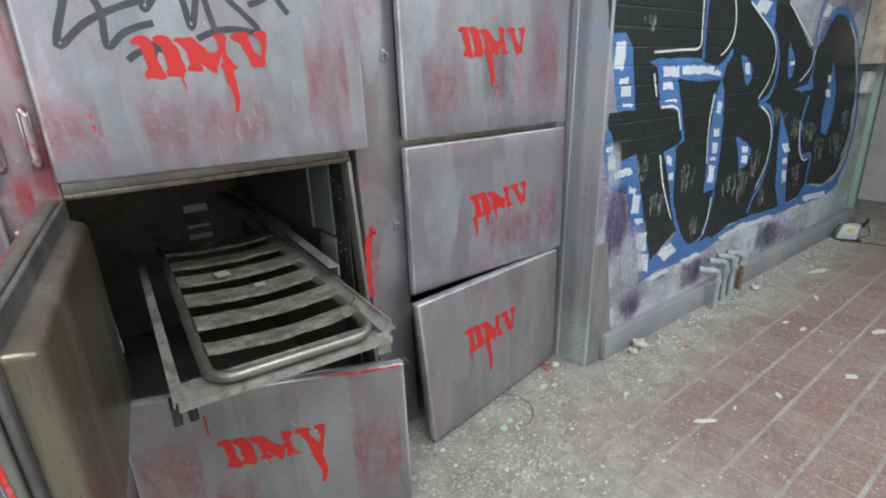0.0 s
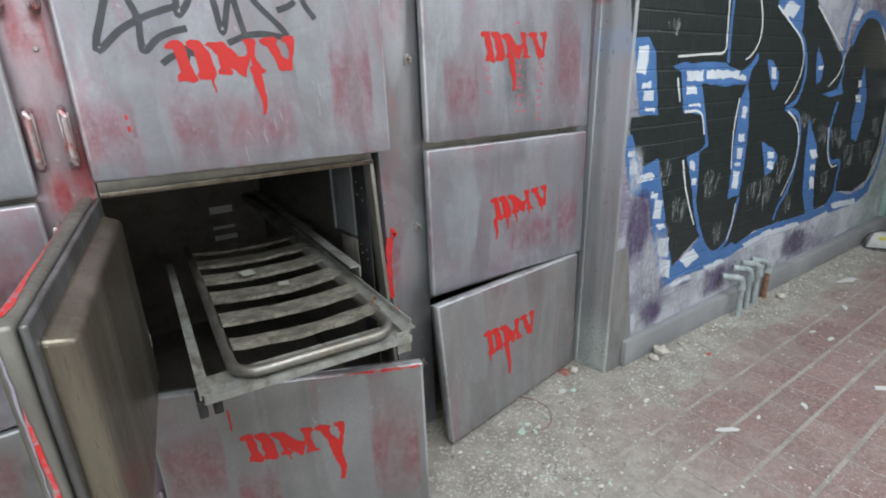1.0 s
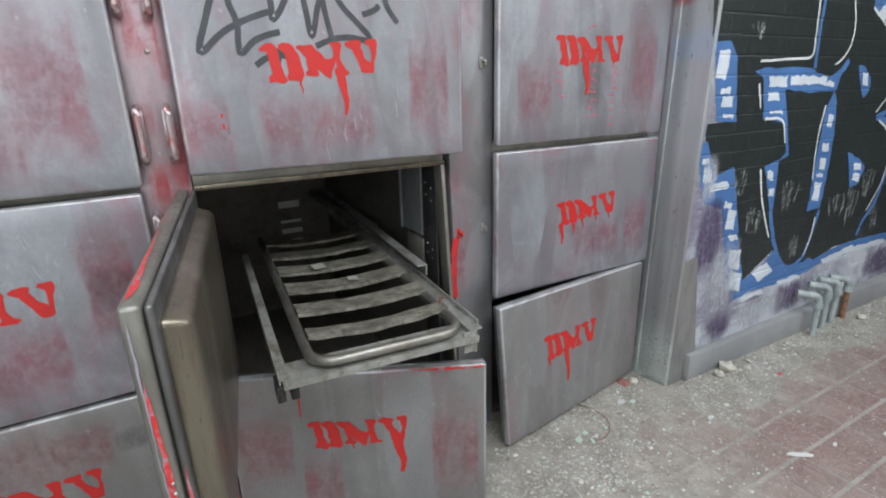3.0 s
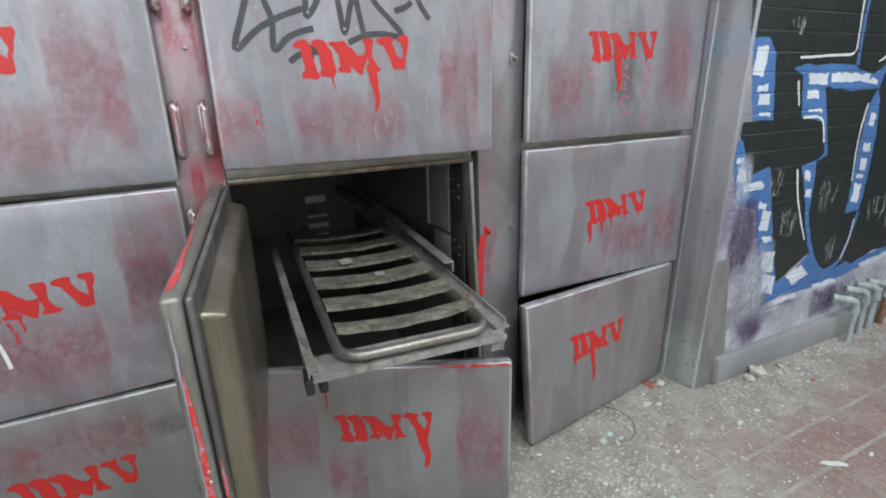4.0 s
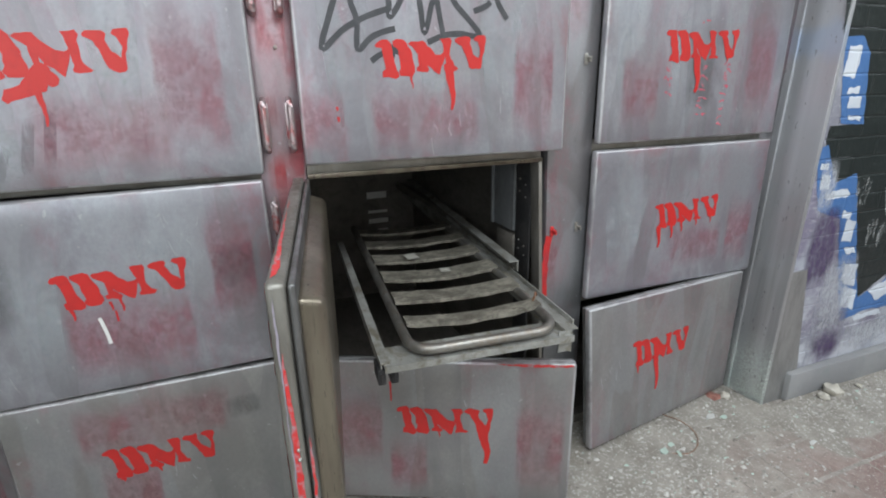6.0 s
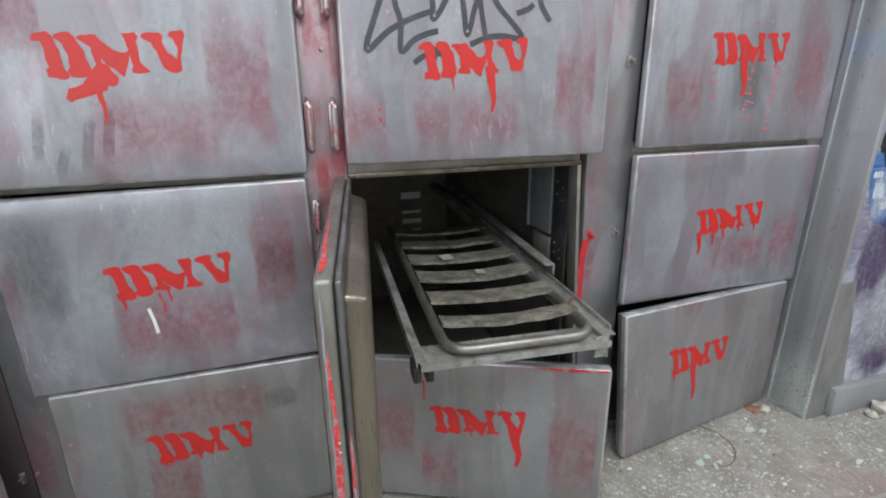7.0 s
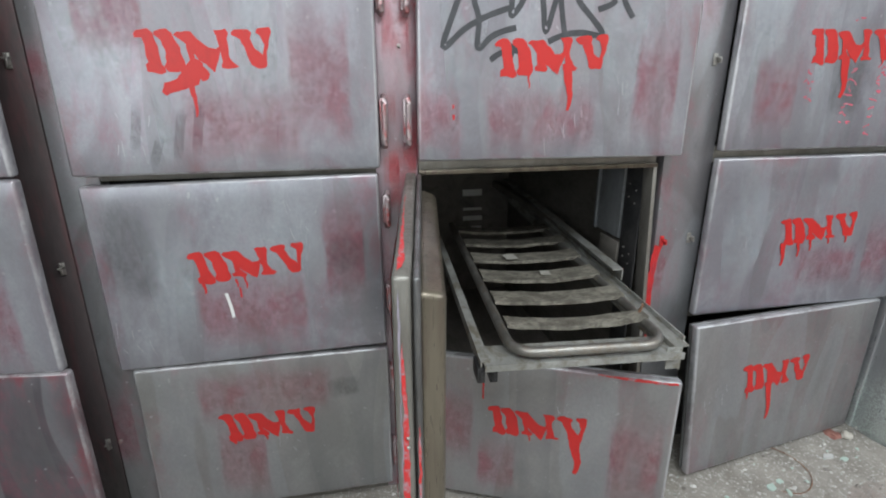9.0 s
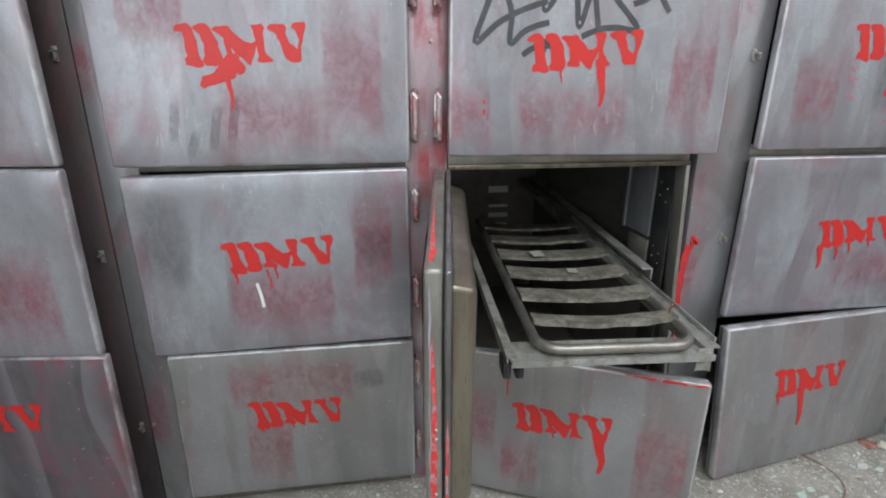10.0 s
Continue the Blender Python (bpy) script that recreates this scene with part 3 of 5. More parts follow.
flat(bm, ragged([(-0.472, 0.268), (-0.440, 0.27), (-0.428, 0.245), (-0.440, 0.222), (-0.475, 0.212), (-0.520, 0.196), (-0.530, 0.205), (-0.518, 0.225), (-0.490, 0.236), (-0.478, 0.250)], 0.008, 0.004, 2.0), -0.0446)
part("paint_spill", on_skin(bm, doors["L1"]), RED, doors["L1"], "red paint spill with a long run", False)

# grey marker scrawl, its upper half running on towards the top of the door
TAG = (
    ((0.155, 0.53), (0.109, 0.416), (0.070, 0.302), (0.125, 0.345), (0.185, 0.378), (0.255, 0.402)),
    ((0.140, 0.47), (0.154, 0.411), (0.166, 0.364), (0.164, 0.300), (0.200, 0.328), (0.232, 0.343), (0.268, 0.352)),
    ((0.199, 0.270), (0.229, 0.289), (0.262, 0.296), (0.30, 0.286)),
    ((0.250, 0.45), (0.254, 0.413), (0.255, 0.381), (0.282, 0.415), (0.31, 0.47)),
    ((0.332, 0.46), (0.340, 0.414), (0.351, 0.342), (0.372, 0.412), (0.39, 0.46)),
    ((0.386, 0.44), (0.392, 0.40), (0.404, 0.340)),
    ((0.415, 0.46), (0.443, 0.416), (0.513, 0.340), (0.450, 0.342), (0.405, 0.336), (0.359, 0.318)),
    ((0.545, 0.425), (0.530, 0.413), (0.495, 0.400)),
    ((0.560, 0.45), (0.572, 0.417), (0.598, 0.382)),
    ((0.262, 0.312), (0.258, 0.285), (0.247, 0.256)),
)
bm = bmesh.new()
for i, pts in enumerate(TAG):
    flat(bm, ragged(stroke_outline(pts, 0.0155), 0.012, 0.0012, i), -0.0434 - 0.00005 * i)
part("marker_scrawl", on_skin(bm, doors["C1"]), MARKER, doors["C1"], "loose grey marker scrawl", False)

# small red drips and dots, and slanting dark smears under the spill
for k, dots in (("C3", ((0.217, 0.455, 0.006, 0.07),)), ("C1", ((0.098, 0.155, 0.006, 0.012), (0.099, 0.128, 0.007, 0.014))), ("L2", ((-0.405, 0.228, 0.006, 0.03),))):
    for x, z, w, h in dots:
        bm = flat(bmesh.new(), ragged(stroke_outline([(x, z), (x + 0.1 * w, z - 0.5 * h), (x, z - h)], w, 0.3), 0.006, 0.0015, x), -0.0441)
        part("paint_drip", on_skin(bm, doors[k]), RED, doors[k], "", False)
for x, z, h in ((-0.60, 0.19, 0.15), (-0.50, 0.17, 0.13), (-0.455, 0.19, 0.15), (-0.56, 0.10, 0.08)):
    bm = flat(bmesh.new(), [(x, z), (x + 0.024, z), (x - 0.006, z - h), (x - 0.030, z - h)], -0.0429)
    bmesh.ops.subdivide_edges(bm, edges=bm.edges[:], cuts=2, use_grid_fill=True)
    part("smear", on_skin(bm, doors["L1"]), SMUDGE, doors["L1"], "slanting dark smear", False)

# pale dash on one door and faded pink columns of chalk on another
bm = flat(bmesh.new(), stroke_outline([(-0.445, 0.214), (-0.438, 0.177), (-0.434, 0.138)], 0.009))
bmesh.ops.translate(bm, verts=bm.verts[:], vec=(0, -0.0446, 0))
part("pale_dash", on_skin(bm, doors["L2"]), WHITE_LINE, doors["L2"], "thin whitish dash", False)
rng = random.Random(4)
for cx, top, rows in ((-0.565, 0.245, 4), (-0.42, 0.40, 1), (-0.40, 0.25, 7), (-0.30, 0.265, 9)):
    bm = bmesh.new()
    for r in range(rows):
        for s in range(3):
            x, z = cx + rng.uniform(-0.012, 0.012), top - 0.026 * r - rng.uniform(0, 0.012)
            flat(bm, stroke_outline([(x, z), (x + rng.uniform(-0.018, 0.018), z - rng.uniform(-0.004, 0.012))], 0.0046), -0.0438 - 0.0001 * s)
    part("chalk_scribble", on_skin(bm, doors["R1"]), PINK, doors["R1"], "faded pink unreadable chalk scribble", False)["kind"] = "stuff"

# thin washed-out patches of red and dark smudges
for k, x, z, w, h, m in (("C3", 0.01, 0.10, 0.18, 0.34, "wash"), ("C3", 0.20, 0.0, 0.13, 0.26, "wash"), ("C3", 0.61, 0.0, 0.16, 0.44, "wash"), ("L3", -0.54, 0.0, 0.15, 0.34, "wash"), ("L2", -0.54, -0.02, 0.32, 0.32, "wash"),
                         ("L3", -0.58, 0.30, 0.40, 0.23, "wash"), ("L1", -0.50, -0.02, 0.30, 0.26, "wash"), ("L1", -0.23, -0.02, 0.16, 0.48, "wash"), ("L2", -0.17, 0.10, 0.12, 0.42, "wash"), ("L1", -0.70, 0.25, 0.16, 0.30, "wash"),
                         ("C1", 0.0, -0.03, 0.12, 0.24, "wash"), ("C1", 0.18, -0.04, 0.34, 0.26, "wash"), ("C1", 0.62, 0.0, 0.14, 0.40, "wash"), ("R1", -0.76, 0.02, 0.16, 0.30, "wash"), ("R1", -0.20, -0.02, 0.15, 0.50, "wash"),
                         ("R2", -0.46, 0.06, 0.26, 0.20, "wash"), ("R2", -0.18, 0.0, 0.14, 0.36, "wash"), ("E2", 0.55, 0.0, 0.18, 0.34, "wash"), ("E2", 0.05, 0.0, 0.30, 0.30, "wash"),
                         ("L2", -0.76, 0.20, 0.16, 0.30, "smudge"), ("R1", -0.50, 0.10, 0.17, 0.20, "smudge"), ("L2", -0.16, 0.24, 0.12, 0.13, "smudge"), ("L3", -0.19, 0.36, 0.11, 0.08, "smudge")):
    # patches end at the folds of the sheet
    z, h = max(z, 0.006), h + min(z, 0.0)
    h = min(h, 0.508 - z if k == "L3" else 0.522 - z)
    bm = bmesh.new()
    flat(bm, [(x, z), (x + w, z), (x + w, z + h), (x, z + h)], -0.0434 - 0.00015 * (x > 0))
    bmesh.ops.subdivide_edges(bm, edges=bm.edges[:], cuts=3, use_grid_fill=True)
    part("red_wash" if m == "wash" else "smudge", on_skin(bm, doors[k]), WASH if m == "wash" else SMUDGE, doors[k], "faint washed red patch" if m == "wash" else "dark greasy smudge", False)

# pale bluish wipe marks and runs of thinner
for k, x, z, w, h in (("C1", 0.05, 0.10, 0.16, 0.42), ("C1", 0.33, 0.04, 0.09, 0.30), ("C1", 0.50, 0.10, 0.16, 0.40), ("L1", -0.76, 0.16, 0.22, 0.36), ("L1", -0.36, 0.02, 0.13, 0.50), ("L1", -0.56, 0.0, 0.05, 0.24),
                      ("L2", -0.66, 0.02, 0.16, 0.46), ("L2", -0.34, 0.05, 0.15, 0.44), ("R1", -0.56, 0.02, 0.06, 0.46), ("R1", -0.80, 0.10, 0.10, 0.40), ("R2", -0.80, 0.05, 0.22, 0.42), ("R2", -0.44, 0.24, 0.09, 0.28),
                      ("E2", 0.45, 0.20, 0.30, 0.20), ("E1", 0.50, 0.04, 0.22, 0.46)):
    bm = flat(bmesh.new(), [(x + 0.25 * w, z), (x + 0.7 * w, z), (x + w, z + h), (x, z + h)], -0.0431)
    bmesh.ops.subdivide_edges(bm, edges=bm.edges[:], cuts=3, use_grid_fill=True)
    part("pale_streak", on_skin(bm, doors[k]), PALE, doors[k], "pale bluish wiped streak", False)

# faint pale scratches in the sheet
rng = random.Random(21)
for k, cx, cz, n_s in (("L2", -0.22, 0.44, 6), ("L2", -0.70, 0.12, 5), ("C1", 0.42, 0.10, 6), ("C1", 0.62, 0.20, 4), ("R2", -0.74, 0.30, 5), ("R3", -0.74, 0.30, 6), ("R3", -0.30, 0.12, 4), ("L1", -0.60, 0.12, 6), ("L3", -0.30, 0.22, 4), ("C3", 0.50, 0.36, 5)):
    bm = bmesh.new()
    for s in range(n_s):
        x, z = cx + rng.uniform(-0.06, 0.06), cz + rng.uniform(-0.05, 0.05)
        dx, dz = rng.uniform(-0.006, 0.012), rng.uniform(0.006, 0.05)
        flat(bm, stroke_outline([(x, z), (x + dx * 0.4, z - dz * 0.6), (x + dx, z - dz)], 0.0016), -0.0437)
    part("scratches", on_skin(bm, doors[k]), SCRATCH, doors[k], "fine pale scratches", False)["kind"] = "stuff"

# hinges on the hinge posts
for x, side in ((-0.118, -1), (-0.052, 1)):
    for z in (1.205, 1.545, 0.70, 0.975, 0.13, 0.42):
        if side > 0 and 0.6 < z < 1.1:
            continue
        h = 0.135 if z > 1.1 else 0.10
        bm = bmesh.new()
        sweep(bm, [(x, -0.020, z), (x, -0.036, z + 0.008), (x, -0.038, z + 0.02), (x, -0.038, z + h - 0.02), (x, -0.036, z + h - 0.008), (x, -0.020, z + h)], 0.0085, 10)
        box(bm, x - 0.012, x + 0.012, -0.022, 0.001, z + 0.008, z + h - 0.008, 0.004)
        part("hinge", bm, HINGE, bank, "chrome strap hinge with red overspray")
# bolts and hinge leaves beside the last column
for z in (1.60, 1.52, 1.30, 1.24, 1.06, 1.00, 0.86, 0.74, 0.52, 0.44, 0.22):
    bm = disc_bolt(bmesh.new(), 1.783, -0.004, z, 0.008, 0.012)
    part("bolt", bm, BOLT, bank)
for z in (1.575, 1.02, 0.50, 0.16):
    part("hinge", boxed(1.765, 1.786, -0.018, 0.0, z - 0.04, z + 0.04, 0.005), HINGE, bank)
# latches: a bent keeper with a screw
for x, z in ((0.905, 1.443), (0.908, 0.872), (0.905, 0.31), (0.806, 0.866), (-1.005, 1.425), (-0.998, 0.895), (-0.99, 0.325)):
    bm = bmesh.new()
    box(bm, x - 0.007, x + 0.007, -0.005, 0.0, z - 0.018, z + 0.018, 0.0015)
    box(bm, x - 0.004, x + 0.009, -0.022, -0.005, z + 0.003, z + 0.008, 0.0012)
    box(bm, x + 0.005, x + 0.009, -0.022, -0.005, z - 0.010, z + 0.008, 0.0012)
    disc_bolt(bm, x - 0.001, -0.007, z - 0.012, 0.004, 0.006)
    disc_bolt(bm, x - 0.001, -0.007, z + 0.013, 0.004, 0.006)
    part("latch_keeper", bm, RED_DRY if x == 0.806 else BOLT, bank, "small bent steel latch keeper")
for x, z in ((-0.955, 0.33), (-0.07, 1.47)):
    part("bolt", disc_bolt(bmesh.new(), x, -0.004, z, 0.006, 0.01), BOLT, bank)

# red runs on the posts
bm = bmesh.new()
flat(bm, ragged(stroke_outline([(0.797, 0.852), (0.788, 0.79), (0.785, 0.71), (0.790, 0.62)], 0.028, 0.35), 0.01, 0.006, 3), -0.0012)
flat(bm, ragged(stroke_outline([(0.805, 0.58), (0.802, 0.50), (0.806, 0.43)], 0.022, 0.4), 0.01, 0.007, 4), -0.0012)
part("paint_run", bm, RED, bank, "red paint run down the latch post", False)
for i, (x, z0, z1, w) in enumerate(((-0.040, 1.13, 1.33, 0.05), (-0.068, 0.98, 1.24, 0.085), (-0.10, 1.08, 1.19, 0.05), (-0.034, 1.34, 1.70, 0.035), (-0.105, 1.26, 1.36, 0.045), (-0.08, 1.42, 1.66, 0.08), (-0.09, 0.60, 0.95, 0.07), (0.80, 0.62, 0.86, 0.07), (0.86, 1.50, 1.70, 0.09), (0.79, 1.02, 1.10, 0.05), (-0.935, 0.20, 0.52, 0.06), (-0.94, 1.30, 1.50, 0.05))):
    bm = flat(bmesh.new(), [(x - w / 2, z0), (x + w / 2, z0), (x + w / 2, z1), (x - w / 2, z1)], -0.0010 - 0.0002 * i)
    part("red_film", bm, RED_FILM if i < 6 else WASH, bank, "thin red overspray on the post", False)
# red paint along the free edge of the wide open door, and on rims
edge_turn = Matrix.Translation((0.7394, 0, 0)) @ pose(0, 0, 0, 0, 0, 90)
bm = bmesh.new()
flat(bm, ragged([(-0.031, 0.01), (-0.019, 0.01), (-0.018, 0.28), (-0.020, 0.31), (-0.022, 0.36), (-0.026, 0.43), (-0.030, 0.40), (-0.027, 0.30), (-0.030, 0.16)], 0.010, 0.003, 8), 0.0, edge_turn)
part("red_edge", bm, EDGE_RED, doors["C2"], "red paint on the door edge", False)
bm = flat(bmesh.new(), ragged([(-0.0315, 0.12), (-0.029, 0.20), (-0.030, 0.33), (-0.028, 0.45), (-0.029, 0.53), (-0.0315, 0.50)], 0.010, 0.002, 18), 0.0, edge_turn)
part("lilac_paint", bm, CHIPS, doors["C2"], "lilac chipped paint along the edge", False)
edge_turn = Matrix.Translation((0.7362, 0, 0)) @ pose(0, 0, 0, 0, 0, 90)
bm = flat(bmesh.new(), ragged([(-0.003, 0.05), (0.002, 0.03), (0.002, 0.22), (0.0, 0.27), (-0.002, 0.24)], 0.010, 0.003, 28), 0.0, edge_turn)
part("red_edge", bm, EDGE_RED, doors["C2"], "", False)
for z in (0.245, 0.225, 0.085, 0.10):
    bm = bmesh.new()
    bmesh.ops.create_icosphere(bm, subdivisions=2, radius=0.0035, matrix=Matrix.Translation((0.7395, -0.020, z)))
    part("rivet", bm, BOLT, doors["C2"])
# the same red on the upper edge, towards the free corner
bm = flat(bmesh.new(), ragged([(0.24, -0.0325), (0.30, -0.030), (0.34, -0.032), (0.46, -0.029), (0.58, -0.026), (0.67, -0.021), (0.70, -0.025), (0.715, -0.0325)], 0.010, 0.002, 9), 0.0, Matrix.Translation((0, 0, 0.5462)) @ pose(0, 0, 0, -90))
part("red_edge", bm, EDGE_RED, doors["C2"], "", False)
bm = bmesh.new()
flat(bm, ragged([(0.28, 0.528), (0.41, 0.528), (0.64, 0.528), (0.71, 0.526), (0.715, 0.40), (0.718, 0.10), (0.71, 0.03), (0.70, 0.18), (0.68, 0.42), (0.55, 0.49), (0.39, 0.52)], 0.012, 0.012, 6), -0.0432)
part("red_spray", bm, EDGE_RED, doors["C2"], "red overspray on the outer face", False)
for k, pts in (("C3", ((0.55, 0.5235), (0.66, 0.524), (0.78, 0.523), (0.78, 0.516), (0.66, 0.514), (0.57, 0.519))),):
    part("red_rim", flat(bmesh.new(), ragged(list(pts), 0.008, 0.003, 3), -0.0432), EDGE_RED, doors[k], "red paint on the rim", False)

# inside the open compartment: runners, upright channel, punched strip
part("upright_channel", boxed(0.742, 0.80, 0.165, 0.335, 0.83, 1.64, 0.003), CHANNEL, bank, "grey upright steel channel")
part("upright_channel", boxed(0.730, 0.742, 0.322, 0.335, 0.83, 1.64, 0.002), CHANNEL, bank)
part("side_block", boxed(0.744, 0.80, 0.165, 0.30, 0.66, 0.815, 0.003), INSIDE, bank)
part("runner", boxed(0.70, 0.745, 0.62, 1.64, 0.74, 0.78, 0.003), INSIDE, bank)
part("runner", boxed(-0.03, 0.02, 0.06, 1.64, 0.66, 0.70, 0.003), CHANNEL, bank)
part("punched_strip", boxed(0.745, 0.751, 0.052, 0.155, 0.10, 1.66, 0.001), PERFORATED, bank, "black punched steel strip")
for z in (1.03, 0.985, 0.80, 0.765, 0.60):
    for y in (0.085, 0.125):
        bm = bmesh.new()
        bmesh.ops.create_icosphere(bm, subdivisions=1, radius=0.0032, matrix=Matrix.Translation((0.744, y, z + (y - 0.1) * 0.4)))
        part("rivet", bm, BOLT, bank)

# the sagging door is twisted: its upper corner stands further in than its lower one
for ob in [doors["R3"]] + list(doors["R3"].children):
    for v in ob.data.vertices:
        v.co.y += 0.058 * (-v.co.x / 0.845) * (v.co.z / 0.563)

# ---- sliding tray, drawn out of the middle compartment ----
tray = thing("body_tray", "drawn out galvanised sliding tray with dusty curved slats", "tray", pose(0.355, -0.392, 0.714, 0.9, 0, -4.3))


bm = bmesh.new()
hw, rr = 0.204, 0.066
pts = [(-hw + 0.006, 1.12, 0.022), (-hw, 0.12, 0.022)]
pts += [(-hw + rr - rr * math.cos(q), 0.036 - rr * math.sin(q), 0.022) for q in (radians(a) for a in range(0, 91, 15))]
pts += [(hw - rr + rr * math.sin(q), 0.036 - rr * math.cos(q), 0.022) for q in (radians(a) for a in range(0, 91, 15))]
pts += [(hw, 0.12, 0.022), (hw - 0.006, 1.12, 0.022)]
sweep(bm, pts, 0.0135, 14)
part("tube_frame", bm, TUBE, tray, "bent steel tube frame, polished by wear")


def slat(y, w, seed):
    bm = bmesh.new()
    cols, rows = 14, 3
    rng = random.Random(seed)
    bend = rng.uniform(0.006, 0.012)
    grid = []
    for i in range(cols + 1):
        u = i / cols * 2 - 1
        line = []
        for j in range(rows + 1):
            v = j / rows
            x = u * (hw - 0.002) + 0.012
            z = 0.040 - bend * (1 - u * u) + 0.004 * noise.noise(Vector((u * 3, v * 2, seed)))
            yy = y + w * v + 0.012 * (1 - u * u) * -1 + 0.004 * noise.noise(Vector((u * 4, v, seed + 5)))
            line.append((bm.verts.new((x, yy, z)), bm.verts.new((x, yy, z - (0.011 if j == 0 else 0.004)))))
        grid.append(line)
    for i in range(cols):
        for j in range(rows):
            a, b, c, d = grid[i][j], grid[i + 1][j], grid[i + 1][j + 1], grid[i][j + 1]
            bm.faces.new((a[0], b[0], c[0], d[0]))
            bm.faces.new((d[1], c[1], b[1], a[1]))
    for i in range(cols):
        for j in (0, rows):
            a, b = grid[i][j], grid[i + 1][j]
            bm.faces.new((a[0], a[1], b[1], b[0]))
    for j in range(rows):
        for i in (0, cols):
            a, b = grid[i][j], grid[i][j + 1]
            bm.faces.new((a[0], b[0], b[1], a[1]))
    return bm


for k, (y, w) in enumerate(((0.092, 0.052), (0.242, 0.076), (0.422, 0.086), (0.600, 0.082), (0.782, 0.075), (0.967, 0.070))):
    part("slat", slat(y, w, k), SLAT, tray)
# side rails
bm = bmesh.new()
box(bm, 0.222, 0.262, -0.032, 1.95, 0.012, 0.016)
box(bm, 0.222, 0.226, -0.032, 1.95, -0.028, 0.012)
box(bm, 0.258, 0.262, -0.010, 1.95, 0.016, 0.030)
part("side_rail", bm, GALV, tray, "galvanised steel angle rail", False)
bm = bmesh.new()
box(bm, 0.240, 0.244, -0.034, 0.03, -0.054, 0.012)
box(bm, 0.204, 0.240, -0.034, -0.030, -0.050, 0.012)
part("end_bracket", bm, GALV, tray, "bent bracket at the rail's end", False)
bm = bmesh.new()
box(bm, 0.240, 0.276, 0.385, 1.95, 0.062, 0.066)
box(bm, 0.272, 0.276, 0.385, 1.95, 0.026, 0.062)
part("upper_rail", bm, GALV, tray, "galvanised steel angle rail", False)
bm = bmesh.new()
box(bm, -0.286, -0.262, -0.03, 1.02, 0.000, 0.004)
box(bm, -0.286, -0.282, -0.03, 1.02, -0.028, 0.000)
part("side_rail", bm, GALV, tray, "galvanised steel angle rail", False)
bm = bmesh.new()
box(bm, -0.278, 0.242, -0.046, 0.052, -0.004, 0.000)
box(bm, -0.278, 0.242, -0.050, -0.046, -0.014, 0.004)
part("front_plate", bm, GALV, tray, "galvanised folded plate across the front", False)
for x in (-0.284, -0.252):
    bm = bmesh.new()
    box(bm, x - 0.010, x + 0.010, -0.035, 0.03, -0.055, -0.012, 0.003)
    box(bm, x - 0.004, x + 0.004, -0.040, -0.030, -0.05, -0.02, 0.001)
    part("end_block", bm, PERFORATED, tray, "small dark end block")
for x, y in ((0.20, 0.125),):
    bm = bmesh.new()
    sweep(bm, [(x, y, 0.03), (x + 0.004, y - 0.004, 0.052), (x + 0.012, y + 0.004, 0.060), (x + 0.018, y + 0.01, 0.050)], 0.004, 7)
    part("wire_hook", bm, RUST, tray, "rusty bent wire")


def label_card(x, y, z, w, h, rx, rz=0.0, mat=PAPER):
    bm = boxed(-w / 2, w / 2, -0.0008, 0.0008, -h / 2, h / 2)
    ob = link_mesh("paper_label", bm, mat)
    ob.matrix_world = pose(x, y, z, rx, 0, rz)
    return tagged(ob, "small dusty white paper label in the dark compartment", "label", "labels in the compartment")


label_card(0.346, 0.215, 0.768, 0.044, 0.050, 92, 6, DUSTY_PAPER)
label_card(0.420, 0.06, 0.757, 0.034, 0.036, 91, -12, DUSTY_PAPER)
# a column of cards on the back panel
for x, z, w, h in ((0.575, 0.705, 0.128, 0.042), (0.578, 0.597, 0.125, 0.018), (0.580, 0.536, 0.128, 0.030), (0.605, 0.470, 0.07, 0.022)):
    label_card(x, 1.657, z, w, h, 0)

# ---- metal jamb and painted wall ----
WY = -0.19
bm = bmesh.new()
box(bm, 1.797, 1.816, WY - 0.006, 0.0, 0.0, CEIL, 0.002)
box(bm, 1.790, 1.797, -0.034, -0.016, 0.0, CEIL, 0.002)
for v in bm.verts:
    v.co.x += 0.034 * v.co.z
KICK = boxed(1.813, 2.02, WY - 0.004, WY, 0.0, 0.62, 0.002)
for v in KICK.verts:
    v.co.x += (0.034 if v.co.x < 1.9 else -0.15) * v.co.z
structure("trim_skirting", "dull grey metal kick plate beside the jamb", KICK, JAMB_LOW)
structure("trim_jamb", "stainless steel jamb cladding, scratched and sprayed", bm, JAMB)
# bricks under paint: lilac and white spray haze, darker violet patches
n = Nodes("sprayed_brick")
haze = n.noise(2.4, 5, 0.6)
patch = n.noise(3.6, 4, 0.6, n.coords((1, 1, 0.8), (4, 0, 9)))
col = n.mix(n.ramp(haze, 0.36, 0.62), (0.20, 0.20, 0.24), (0.38, 0.40, 0.45))
low = n.ramp(n.axis(2), 0.62, 0.30)
col = n.mix(n.maths("MULTIPLY", n.ramp(patch, 0.46, 0.62), 0.75), col, (0.13, 0.10, 0.17))
drag = n.noise(26, 6, 0.72, n.coords((0.6, 1, 2.2)))
col = n.mix(n.maths("MULTIPLY", n.ramp(drag, 0.52, 0.66), 0.55), col, (0.48, 0.50, 0.54))
mist = n.ramp(n.noise(4.5, 5, 0.65, n.coords((1, 1, 1), (8, 3, 1))), 0.40, 0.58)
col = n.mix(n.maths("MULTIPLY", n.maths("MULTIPLY", low, mist), 0.8), col, (0.52, 0.54, 0.58))
